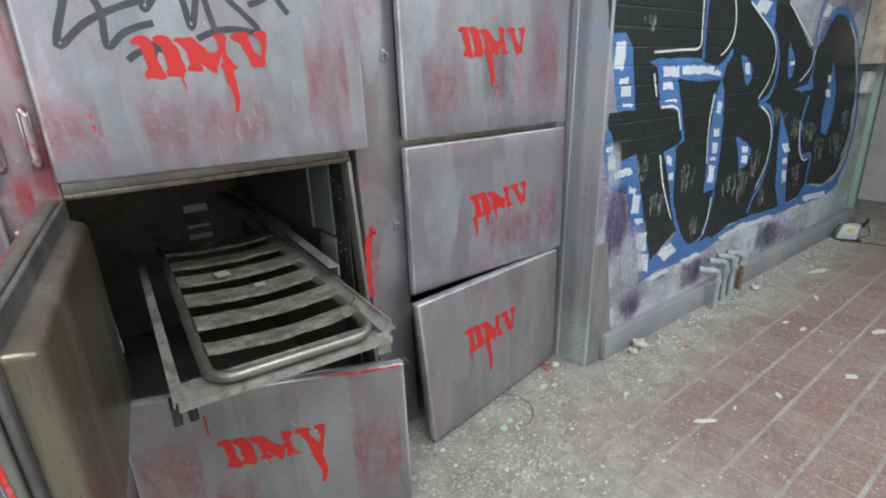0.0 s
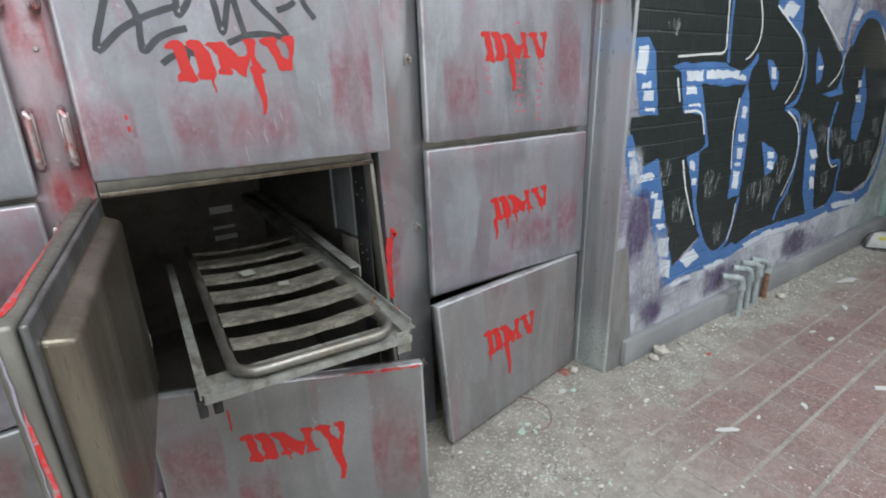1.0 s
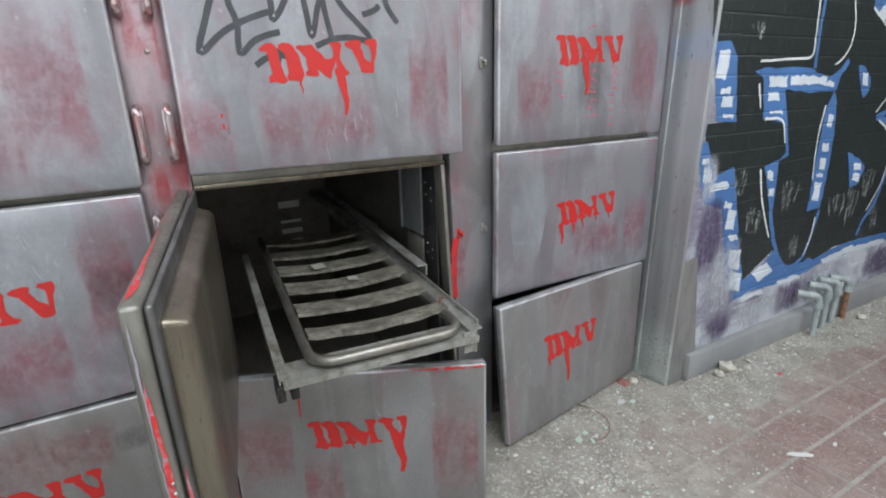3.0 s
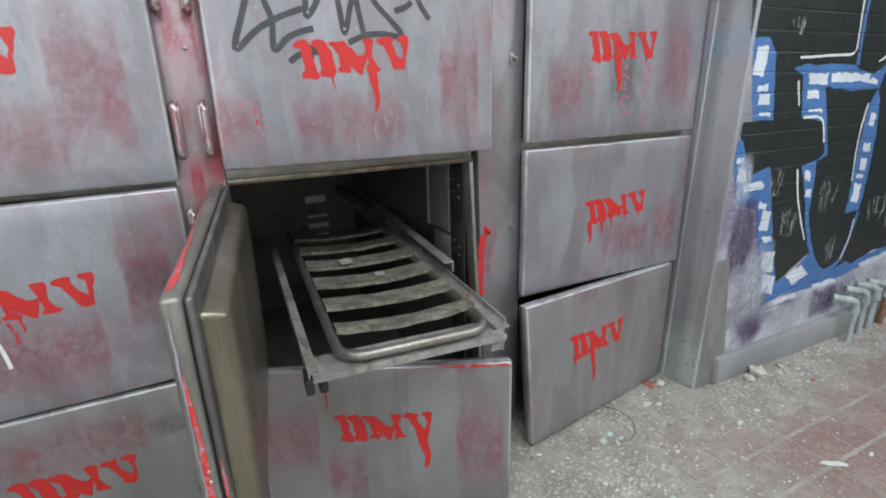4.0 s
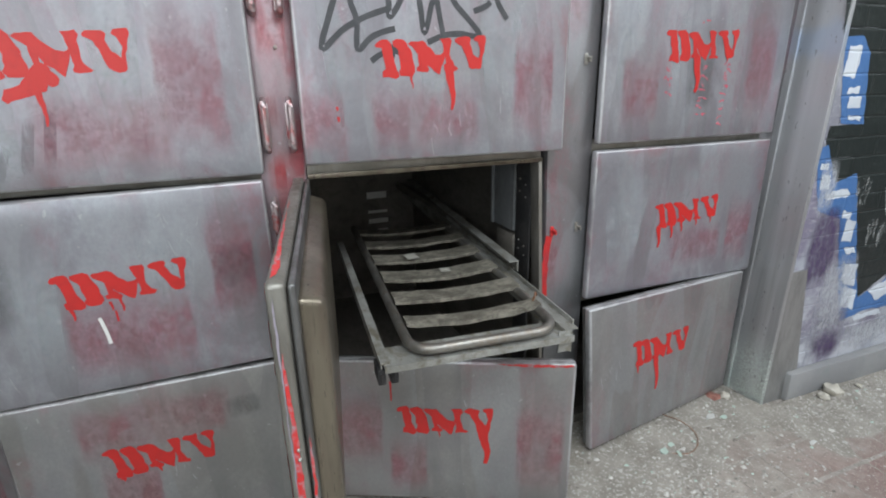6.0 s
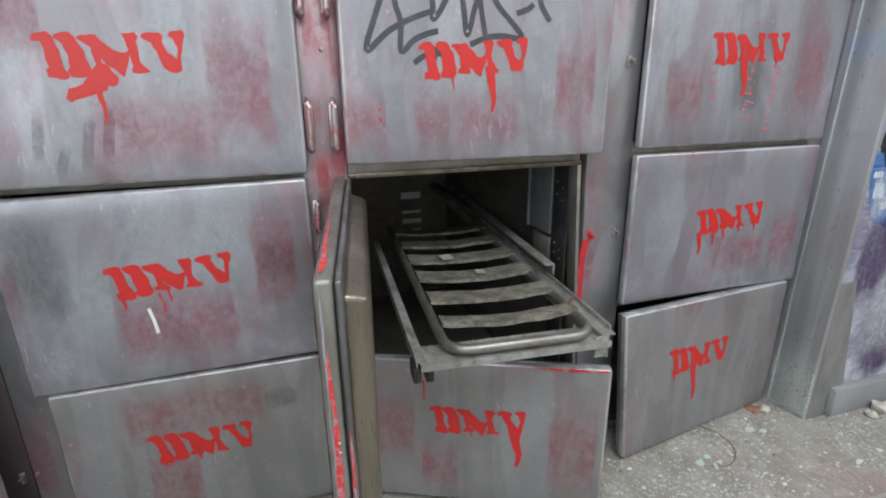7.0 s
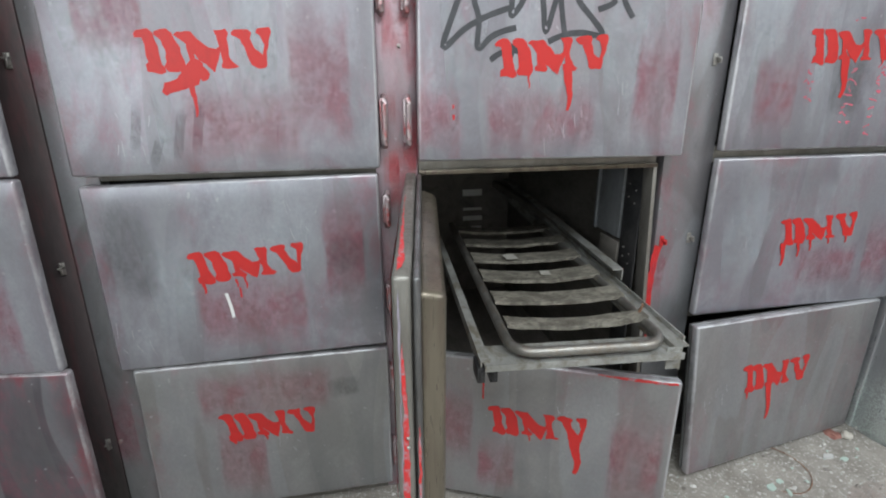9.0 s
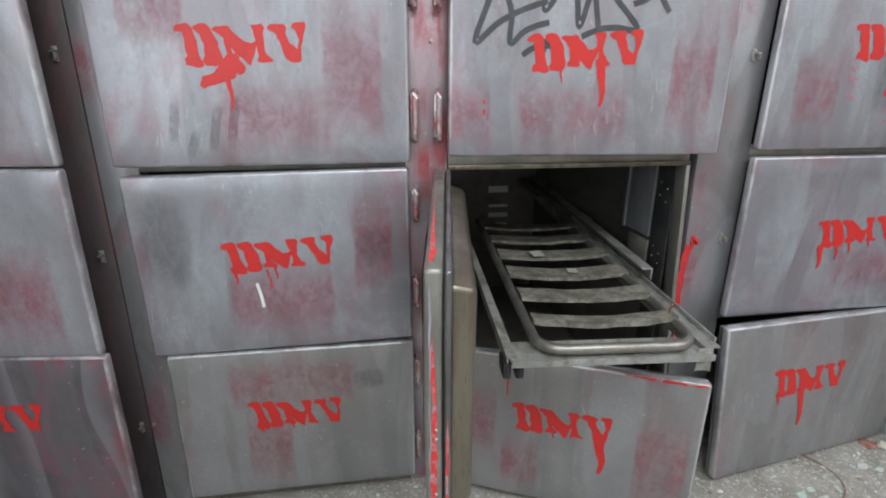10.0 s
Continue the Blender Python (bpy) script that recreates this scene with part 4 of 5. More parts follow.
east = n.ramp(n.axis(0), 4.75, 5.15)
green = n.mix(n.ramp(n.noise(7, 6, 0.7), 0.4, 0.65), (0.22, 0.29, 0.25), (0.40, 0.46, 0.42))
col = n.mix(n.maths("MULTIPLY", east, 0.75), col, green)
n.bump(n.noise(90, 5, 0.7), 0.4, 0.004)
SPRAYED = n.done(col, 0.62)


COURSE, ZB = 0.078, 0.135


def wall_paint(name, colour, worn, amount, rough):
    n = Nodes(name)
    f = n.noise(30, 7, 0.78, n.coords((0.6, 1, 1.7)))
    g = n.noise(3.5, 4, 0.6)
    col = n.mix(n.maths("MULTIPLY", n.ramp(f, 0.54, 0.68), amount), colour, worn)
    col = n.mix(n.maths("MULTIPLY", n.ramp(g, 0.4, 0.7), 0.35), col, tuple(c * 1.5 for c in colour))
    brick = n.tree.nodes.new("ShaderNodeTexBrick")
    for k, v in (("Scale", 1.0), ("Brick Width", 0.23), ("Row Height", 0.078), ("Mortar Size", 0.006), ("Mortar Smooth", 0.6)):
        brick.inputs[k].default_value = v
    flatten = n.node("ShaderNodeCombineXYZ")
    n.link(n.axis(0), flatten.inputs[0])
    n.link(n.maths("SUBTRACT", n.axis(2), ZB), flatten.inputs[1])
    n.link(flatten.outputs[0], brick.inputs["Vector"])
    relief = n.maths("ADD", n.noise(70, 5, 0.7), n.maths("MULTIPLY", n.noise(9, 3, 0.5), 2.0))
    n.bump(n.maths("SUBTRACT", relief, n.maths("MULTIPLY", brick.outputs["Fac"], 0.9)), 0.5, 0.004)
    return n.done(col, rough)


BLACK = wall_paint("black_wall_paint", (0.016, 0.022, 0.022), (0.07, 0.085, 0.082), 0.45, 0.36)
BLUE = wall_paint("blue_wall_paint", (0.055, 0.142, 0.335), (0.14, 0.24, 0.43), 0.6, 0.5)
WHITE = wall_paint("white_wall_paint", (0.52, 0.56, 0.61), (0.27, 0.36, 0.50), 0.5, 0.55)
THIN = wall_paint("thin_white_paint", (0.58, 0.60, 0.60), (0.35, 0.38, 0.38), 0.4, 0.5)
n = Nodes("pale_scuff")
f = n.noise(85, 6, 0.75, n.coords((1, 1, 0.28)))
n.link(n.maths("MULTIPLY", n.ramp(f, 0.42, 0.62), 0.6), n.bsdf.inputs["Alpha"])
SCUFF = n.done((0.36, 0.375, 0.375), 0.7)
structure_wall = structure("wall_painted", "brick wall covered in black and blue graffiti letters", boxed(1.818, 5.55, WY + 0.0025, 0.1, 0, CEIL), SPRAYED)
for v in structure_wall.data.vertices:
    if v.co.x < 2:
        v.co.x += 0.034 * v.co.z


def bed_joints(bm):
    """Sinks paint a little into the bed joints of the courses."""
    zs = [v.co.z for v in bm.verts]
    k = 0
    while ZB + k * COURSE < max(zs):
        z = ZB + k * COURSE
        if z > min(zs):
            for dz in (-0.006, 0.0, 0.006):
                bmesh.ops.bisect_plane(bm, geom=bm.verts[:] + bm.edges[:] + bm.faces[:], plane_co=(0, 0, z + dz), plane_no=(0, 0, 1), dist=1e-5)
            for v in bm.verts:
                if abs(v.co.z - z) < 1e-4:
                    v.co.y += 0.0012
        k += 1
    return bm


mural = thing("graffiti_lettering", "large black graffiti letters with blue outlines and white blocks on brick", "graffiti", pose(0, 0, 0))
LAYER = [0]


def lay(name, outline, mat, lift, rough=0.006, step=0.02):
    LAYER[0] += 1
    bm = flat(bmesh.new(), ragged(outline, step, rough, LAYER[0] * 1.7), WY - lift - 0.000012 * LAYER[0])
    bm.normal_update()
    return part(name, bed_joints(bm), mat, mural, "", False)


def black(*pts):
    lay("letter_body", pts, BLACK, 0.0006, 0.008)


def blue(*pts):
    lay("blue_outline", pts, BLUE, 0.0012, 0.007)


def blue_line(*pts, w=0.03):
    lay("blue_outline", stroke_outline(pts, w), BLUE, 0.0012, 0.006)


def white(*pts):
    lay("white_block", pts, WHITE, 0.0020, 0.010, 0.012)


def white_line(*pts, w=0.012):
    lay("white_highlight", stroke_outline(pts, w, 0.3), THIN, 0.0022, 0.003)


def scuff(x0, z0, x1, z1):
    """Dry dragged streaks of pale paint, standing in for handprints."""
    LAYER[0] += 1
    rng = random.Random(LAYER[0])
    bm = bmesh.new()
    k = 0.022 * (1 + (x0 - 2.0) * 0.35)
    for i in range(rng.randint(3, 6)):
        dx, ln = (i - 1.5) * k * rng.uniform(0.7, 1.3), rng.uniform(0.5, 1.0)
        a = Vector((x0 + dx * 1.2, z0 - abs(i - 1.4) * 0.012))
        b = Vector((x1 + dx * 0.5, z1)).lerp(a, 1 - ln)
        flat(bm, ragged(stroke_outline([tuple(a), tuple(a.lerp(b, 0.5)), tuple(b)], k * 0.5, -0.3), 0.005, 0.010, LAYER[0] + i), WY - 0.0030 - 0.0001 * i)
    part("dry_scuff", bm, SCUFF, mural, "pale dry paint scuffs from handprints", False)["kind"] = "stuff"


# black letter bodies
black((1.820, 1.760), (1.820, 1.660), (1.852, 1.509), (1.908, 1.509), (2.003, 1.478), (2.072, 1.199), (1.877, 1.201), (1.876, 1.143), (1.981, 0.973), (2.114, 0.996), (2.146, 0.846), (2.309, 0.429), (2.534, 0.540), (2.679, 0.410), (2.907, 0.392), (3.171, 0.452), (3.482, 0.450), (3.071, 1.760))
black((3.071, 1.730), (3.482, 0.450), (3.793, 0.427), (4.075, 0.437), (4.332, 0.444), (4.407, 0.513), (4.720, 0.466), (5.004, 0.520), (5.168, 0.799), (5.055, 1.197), (4.800, 1.520), (4.552, 1.662), (4.377, 1.691), (4.240, 1.634), (4.153, 1.513), (4.079, 1.426), (3.921, 1.494), (3.669, 1.647), (3.497, 1.755))
# blue outlines and holes
blue((1.870, 1.508), (1.958, 1.514), (2.015, 1.456), (2.072, 1.199), (1.937, 1.204), (1.891, 1.358))
blue((1.862, 1.120), (1.894, 1.125), (1.981, 0.973), (2.104, 1.002), (2.133, 0.928), (2.187, 0.756), (2.266, 0.538), (2.309, 0.429), (2.462, 0.477), (2.545, 0.544), (2.593, 0.480), (2.687, 0.405), (2.810, 0.414), (2.910, 0.433), (2.989, 0.391), (2.853, 0.342), (2.634, 0.338), (2.402, 0.355), (2.222, 0.325), (2.142, 0.536), (2.058, 0.819), (1.913, 0.869), (1.853, 1.062))
blue((2.151, 1.398), (2.216, 1.414), (2.592, 1.411), (2.654, 1.387), (2.775, 1.369), (2.856, 1.403), (2.915, 1.458), (2.936, 1.430), (2.867, 1.367), (2.853, 1.306), (2.619, 1.300), (2.402, 1.320), (2.453, 1.201), (2.529, 1.018), (2.443, 0.993), (2.498, 1.035), (2.432, 1.176), (2.268, 1.199), (2.223, 1.374))
blue((2.841, 1.306), (2.883, 1.248), (2.921, 1.070), (2.930, 0.853), (2.924, 0.709), (2.795, 0.707), (2.793, 0.839), (2.785, 0.992), (2.789, 1.139), (2.799, 1.238))
blue((2.336, 0.983), (2.451, 1.004), (2.471, 0.825), (2.470, 0.751), (2.439, 0.771), (2.384, 0.894))
blue((3.023, 1.421), (3.092, 1.415), (3.182, 1.356), (3.189, 1.296), (3.145, 1.258), (3.104, 1.298))
blue((3.101, 0.986), (3.253, 0.939), (3.330, 0.887), (3.297, 0.806), (3.202, 0.778), (3.152, 0.891))
blue((3.684, 1.088), (3.791, 0.982), (3.899, 0.880), (3.937, 0.686), (4.009, 0.477), (4.112, 0.376), (3.935, 0.376), (3.791, 0.591), (3.732, 0.825), (3.707, 0.971))
blue((3.638, 1.491), (3.727, 1.427), (3.776, 1.378), (3.760, 1.295), (3.709, 1.273), (3.668, 1.347))
blue((3.826, 1.208), (4.046, 1.241), (4.083, 1.304), (4.166, 1.201), (3.974, 1.191))
blue((4.453, 1.377), (4.618, 1.174), (4.642, 1.013), (4.592, 0.853), (4.471, 0.884), (4.416, 1.028), (4.442, 1.181))
blue((4.346, 0.527), (4.671, 0.447), (4.972, 0.465), (5.119, 0.552), (5.094, 0.414), (4.845, 0.350), (4.315, 0.365), (4.209, 0.435))
blue((3.026, 1.727), (3.354, 1.747), (3.394, 1.593), (3.368, 1.563))
blue_line((2.606, 1.703), (2.608, 1.546), (2.621, 1.408), w=0.022)
blue_line((2.438, 0.800), (2.530, 0.588), (2.676, 0.425), (2.829, 0.444), (2.891, 0.583), (2.919, 0.700), w=0.028)
blue_line((3.060, 1.706), (3.225, 1.631), (3.410, 1.534), (3.501, 1.428), (3.519, 1.286), (3.460, 1.191), (3.335, 1.153), w=0.030)
blue_line((3.335, 1.153), (3.505, 1.116), (3.586, 1.016), (3.606, 0.839), (3.554, 0.665), (3.446, 0.554), (3.409, 0.475), w=0.030)
blue_line((4.004, 1.477), (4.096, 1.357), (4.079, 1.233), w=0.020)
blue_line((4.106, 1.159), (4.058, 1.015), (4.081, 0.862), (4.172, 0.755), (4.340, 0.735), (4.347, 0.590), (4.357, 0.504), w=0.032)
blue_line((4.157, 1.506), (4.242, 1.631), (4.384, 1.698), (4.609, 1.664), (4.876, 1.501), (5.110, 1.195), (5.225, 0.839), (5.148, 0.548), (4.977, 0.455), w=0.050)
blue_line((2.879, 0.371), (3.181, 0.418), (3.492, 0.422), (3.895, 0.404), (4.263, 0.409), w=0.052)
blue_line((4.107, 1.778), (4.050, 1.612), (4.061, 1.443), w=0.030)
# white blocks inside the outlines
white((1.900, 1.483), (1.967, 1.480), (1.960, 1.370), (1.893, 1.375))
white((1.933, 1.339), (1.998, 1.337), (2.001, 1.314), (1.935, 1.316))
white((1.951, 1.304), (2.021, 1.302), (2.027, 1.259), (1.956, 1.263))
white((1.968, 1.233), (2.040, 1.229), (2.042, 1.212), (1.970, 1.217))
white((1.873, 1.060), (1.922, 1.055), (1.924, 1.030), (1.875, 1.036))
white((1.891, 1.014), (1.946, 1.008), (1.953, 0.947), (1.898, 0.954))
white((1.930, 0.938), (2.066, 0.950), (2.091, 0.914), (1.952, 0.904))
white((2.067, 0.853), (2.123, 0.844), (2.127, 0.811), (2.071, 0.820))
white((2.105, 0.813), (2.168, 0.799), (2.165, 0.705), (2.102, 0.721))
white((2.130, 0.684), (2.193, 0.685), (2.214, 0.654), (2.150, 0.653))
white((2.161, 0.615), (2.252, 0.592), (2.256, 0.496), (2.163, 0.522))
white((2.192, 0.497), (2.287, 0.470), (2.291, 0.376), (2.195, 0.405))
white((2.372, 0.455), (2.492, 0.488), (2.570, 0.425), (2.446, 0.393))
white((2.300, 0.337), (2.494, 0.344), (2.517, 0.318), (2.321, 0.312))
white((2.625, 0.356), (2.831, 0.356), (2.856, 0.328), (2.648, 0.329))
white((2.264, 1.378), (2.401, 1.375), (2.410, 1.330), (2.272, 1.334))
white((2.431, 1.378), (2.738, 1.373), (2.749, 1.333), (2.439, 1.340))
white((2.722, 1.348), (2.817, 1.346), (2.824, 1.324), (2.727, 1.326))
white((2.272, 1.312), (2.360, 1.309), (2.367, 1.273), (2.278, 1.277))
white((2.310, 1.235), (2.411, 1.230), (2.414, 1.214), (2.313, 1.220))
white((2.826, 1.198), (2.877, 1.192), (2.875, 1.128), (2.824, 1.135))
white((2.818, 1.055), (2.882, 1.049), (2.894, 1.006), (2.829, 1.012))
white((2.828, 0.980), (2.887, 0.971), (2.890, 0.916), (2.831, 0.926))
white((2.818, 0.903), (2.876, 0.896), (2.883, 0.873), (2.823, 0.880))
white((2.820, 0.862), (2.887, 0.849), (2.885, 0.749), (2.818, 0.764))
white((2.369, 0.960), (2.416, 0.955), (2.425, 0.909), (2.377, 0.915))
white((2.404, 0.872), (2.447, 0.866), (2.453, 0.836), (2.409, 0.842))
white((3.082, 1.384), (3.138, 1.383), (3.158, 1.324), (3.102, 1.325))
white((3.189, 0.921), (3.273, 0.912), (3.286, 0.874), (3.201, 0.883))
white((3.212, 0.866), (3.291, 0.851), (3.288, 0.805), (3.209, 0.821))
white((3.782, 0.866), (3.874, 0.870), (3.944, 0.813), (3.849, 0.810))
white((3.834, 0.776), (3.912, 0.766), (3.930, 0.726), (3.851, 0.736))
white((3.855, 0.694), (3.924, 0.684), (3.964, 0.593), (3.893, 0.603))
white((3.040, 0.398), (3.381, 0.425), (3.424, 0.390), (3.078, 0.364))
white((3.360, 0.412), (3.795, 0.398), (3.836, 0.360), (3.393, 0.377))
white((4.329, 0.436), (4.794, 0.403), (4.854, 0.349), (4.379, 0.386))
white((4.393, 1.191), (4.484, 1.187), (4.515, 1.132), (4.423, 1.136))
white((4.394, 1.278), (4.450, 1.276), (4.472, 1.238), (4.415, 1.239))
white((3.171, 1.716), (3.317, 1.693), (3.248, 1.627), (3.106, 1.652))
white((4.140, 1.721), (4.239, 1.712), (4.182, 1.642), (4.085, 1.653))
white((3.686, 1.382), (3.756, 1.382), (3.765, 1.362), (3.695, 1.363))
# thin white highlights
white_line((2.561, 1.691), (2.576, 1.545), (2.570, 1.460), (2.426, 1.449), (2.180, 1.438), w=0.013)
white_line((2.862, 1.708), (2.907, 1.606), (2.904, 1.512), (2.849, 1.450), (2.790, 1.423), w=0.013)
white_line((3.054, 1.684), (3.235, 1.603), (3.401, 1.519), (3.467, 1.413), (3.430, 1.288), (3.317, 1.182), w=0.013)
white_line((3.371, 1.138), (3.498, 1.074), (3.589, 0.947), (3.573, 0.771), (3.462, 0.624), w=0.013)
white_line((2.195, 1.350), (2.213, 1.301), (2.231, 1.247), w=0.013)
white_line((2.278, 1.199), (2.420, 1.185), (2.473, 1.079), w=0.013)
white_line((2.780, 1.239), (2.761, 1.083), (2.785, 0.871), w=0.013)
white_line((2.308, 0.973), (2.352, 0.842), (2.417, 0.716), (2.473, 0.621), w=0.013)
white_line((2.889, 0.666), (2.880, 0.552), (2.838, 0.459), w=0.013)
white_line((3.542, 1.708), (3.783, 1.588), (4.004, 1.477), w=0.013)
white_line((4.067, 1.450), (4.035, 1.340), (3.895, 1.257), w=0.013)
white_line((4.027, 0.999), (4.090, 0.823), (4.200, 0.720), (4.305, 0.719), w=0.013)
white_line((4.632, 1.628), (4.876, 1.482), (5.010, 1.322), w=0.013)
white_line((5.088, 1.026), (5.111, 0.781), (5.015, 0.634), w=0.013)
# dry pale scuffs in place of the handprints
scuff(2.572, 0.898, 2.577, 0.718)
scuff(2.298, 0.801, 2.297, 0.642)
scuff(2.171, 0.989, 2.167, 0.856)
scuff(3.062, 0.771, 3.077, 0.600)
scuff(3.215, 0.783, 3.238, 0.572)
scuff(3.395, 0.880, 3.418, 0.703)
scuff(2.729, 0.597, 2.735, 0.465)
scuff(4.453, 0.855, 4.504, 0.664)
scuff(4.781, 0.856, 4.850, 0.631)
scuff(4.122, 0.711, 4.163, 0.524)
scuff(3.935, 1.032, 3.965, 0.881)
scuff(3.579, 0.643, 3.602, 0.489)
scuff(3.604, 1.117, 3.621, 1.013)
scuff(4.172, 0.988, 4.208, 0.830)
scuff(4.911, 1.015, 4.968, 0.839)
scuff(2.140, 1.597, 2.138, 1.517)

# violet and white mist sprayed beside the letters
VIOLET = thin_film("violet_mist", (0.10, 0.065, 0.15), 0.8)
MIST = thin_film("white_mist", (0.62, 0.65, 0.70), 0.6)
for i, (x, z, w, h, m) in enumerate(((1.88, 0.52, 0.22, 0.36, VIOLET), (2.05, 0.14, 0.22, 0.30, VIOLET), (2.62, 0.15, 0.30, 0.18, VIOLET), (3.6, 0.15, 0.4, 0.2, VIOLET), (2.02, 0.22, 0.24, 0.44, MIST), (1.88, 0.84, 0.12, 0.24, MIST), (2.22, 0.16, 0.5, 0.15, MIST), (2.95, 0.16, 0.5, 0.2, MIST), (4.1, 0.16, 0.5, 0.2, MIST))):
    bm = flat(bmesh.new(), [(x, z), (x + w, z), (x + w, z + h), (x, z + h)], WY - 0.0033 - 0.00015 * i)
    part("spray_mist", bm, m, mural, "soft violet sprayed haze" if m is VIOLET else "soft white sprayed haze", False)

# ---- plinth, stubs of pipe, things along the wall ----
bm = boxed(1.93, 5.5, WY - 0.03, WY + 0.02, 0, 0.135, 0.008)
for v in bm.verts:
    if v.co.y < WY - 0.01:
        v.co.y -= max(0, v.co.x - 1.93) * 0.014
structure("baseboard", "grey rendered concrete plinth along the wall", bm, CONCRETE, True)

PIPE = plain_metal("painted_pipe", (0.28, 0.325, 0.33), (0.40, 0.45, 0.445), 18, (0.45, 0.7), 0.1, (1, 1, 0.5), (0.20, 0.19, 0.17), 0.6)


def pipe_stub(x, y, h, back, mat, label, r=0.0150):
    at = thing("pipe_stub", label, "pipe", pose(x, y, 0), "pipe stubs by the wall")
    pts = [(0, 0, -0.005), (0, 0, h - 0.05)] + [(-0.045 + 0.045 * math.cos(a) - 0.0, 0.02 * (1 - math.cos(a)), h - 0.05 + 0.045 * math.sin(a)) for a in (radians(q) for q in (25, 50, 75))] + [(-0.075, back * 0.6, h), (-0.10, back, h + 0.004)]
    part("tube", sweep(bmesh.new(), pts[:2], r, 14), mat, at)
    part("elbow", sweep(bmesh.new(), [(0, 0, h - 0.065)] + pts[1:], r * 1.28, 14), PIPE if mat is RUST else mat, at)
    part("collar", sweep(bmesh.new(), [(0, 0, h - 0.085), (0, 0, h - 0.055)], r * 1.5, 14), PIPE if mat is RUST else mat, at)
    return at


pipe_stub(2.905, -0.285, 0.255, 0.07, PIPE, "short grey painted pipe stub with an elbow by the plinth")
pipe_stub(3.03, -0.270, 0.275, 0.06, PIPE, "short grey painted pipe stub with a rusty elbow")
pipe_stub(3.15, -0.262, 0.275, 0.06, PIPE, "short grey painted pipe stub beside others")
pipe_stub(3.275, -0.262, 0.265, 0.06, RUST, "short rusty pipe stub with a pale elbow")

def dust_reach(x):
    foot = 0.03 if x < 1.80 else WY - 0.02
    reach = (0.42 if x < 1.9 else 0.30) + 0.16 * noise.noise(Vector((x * 1.7, 0, 0))) + 0.45 * max(0, min(1, (1.5 - x) * 1.2))
    return foot, reach


def dust_height(x, y):
    """The height of the packed dust, thickest at the foot of the refrigerator and the wall."""
    foot, reach = dust_reach(x)
    u = (foot - y) / reach
    if u < 0 or u > 1:
        return 0.0
    lift = 0.010 * (1 - u) ** 1.5 + 0.0032 * noise.noise(Vector((x * 5, y * 5, 1))) + 0.002 * noise.noise(Vector((x * 19, y * 19, 4)))
    return max(-0.002, 0.0035 * (1 - u ** 3) + lift * (1 - u) - 0.004 * u ** 4)


# stones and larger flakes of plaster on the floor
STONE = plain_metal("plaster_lump", (0.42, 0.39, 0.33), (0.56, 0.53, 0.47), 30, (0.8, 0.95), 0.0)
FLAKE = paint("white_flake", (0.53, 0.53, 0.51), (0.45, 0.45, 0.43), 0.5, 0.8)
FLAKE_GREEN = paint("green_flake", (0.42, 0.52, 0.46), (0.34, 0.40, 0.36), 0.5, 0.8)
DEBRIS = Nodes("mixed_debris")
_v = DEBRIS.mix(DEBRIS.island(), (0.19, 0.17, 0.15), (0.56, 0.545, 0.51))
_g = DEBRIS.mix(DEBRIS.ramp(DEBRIS.maths("FRACT", DEBRIS.maths("MULTIPLY", DEBRIS.island(), 17.3), 0.0), 0.92, 0.95), _v, (0.40, 0.50, 0.44))
DEBRIS.done(_g, 0.9)


def lump(bm, x, y, z, r, seed, squash=0.7):
    made = bmesh.ops.create_icosphere(bm, subdivisions=2 if r > 0.015 else 1, radius=r)["verts"]
    for v in made:
        v.co *= 1 + 0.55 * noise.noise(v.co * (1.6 / r) + Vector((seed, 0, 0)))
        v.co.z *= squash
    bmesh.ops.translate(bm, verts=made, vec=(x, y, z + r * squash * 0.8))
    return bm


for k, (x, y, r) in enumerate(((2.165, -0.262, 0.036), (2.09, -0.275, 0.022), (3.36, -0.33, 0.026), (2.33, -0.275, 0.014), (1.70, -0.10, 0.02))):
    ob = link_mesh("plaster_lump", lump(bmesh.new(), x, y, max(0.0, dust_height(x, y)), r, k), STONE, None, True)
    tagged(ob, "pale crumbled plaster lump on the dusty floor", "rubble", "plaster lumps", "")


def flake(x, y, w, h, rz, mat, seed):
    rng = random.Random(seed)
    pts = [(w * math.cos(a) * rng.uniform(0.55, 1.1), h * math.sin(a) * rng.uniform(0.55, 1.1)) for a in (2 * math.pi * i / 9 for i in range(9))]
    bm = bmesh.new()
    top = [bm.verts.new((px, py, 0.0025 + rng.uniform(-0.001, 0.003))) for px, py in pts]
    bot = [bm.verts.new((px, py, 0.0)) for px, py in pts]
    bm.faces.new(top)
    for i in range(9):
        bm.faces.new((bot[i], bot[(i + 1) % 9], top[(i + 1) % 9], top[i]))
    ob = link_mesh("paint_flake", bm, mat)
    ob.matrix_world = pose(x, y, max(0.0, dust_height(x, y)), 0, 0, rz)
    return tagged(ob, "thin peeled paint flake lying on the floor", "debris", "paint flakes on the floor")


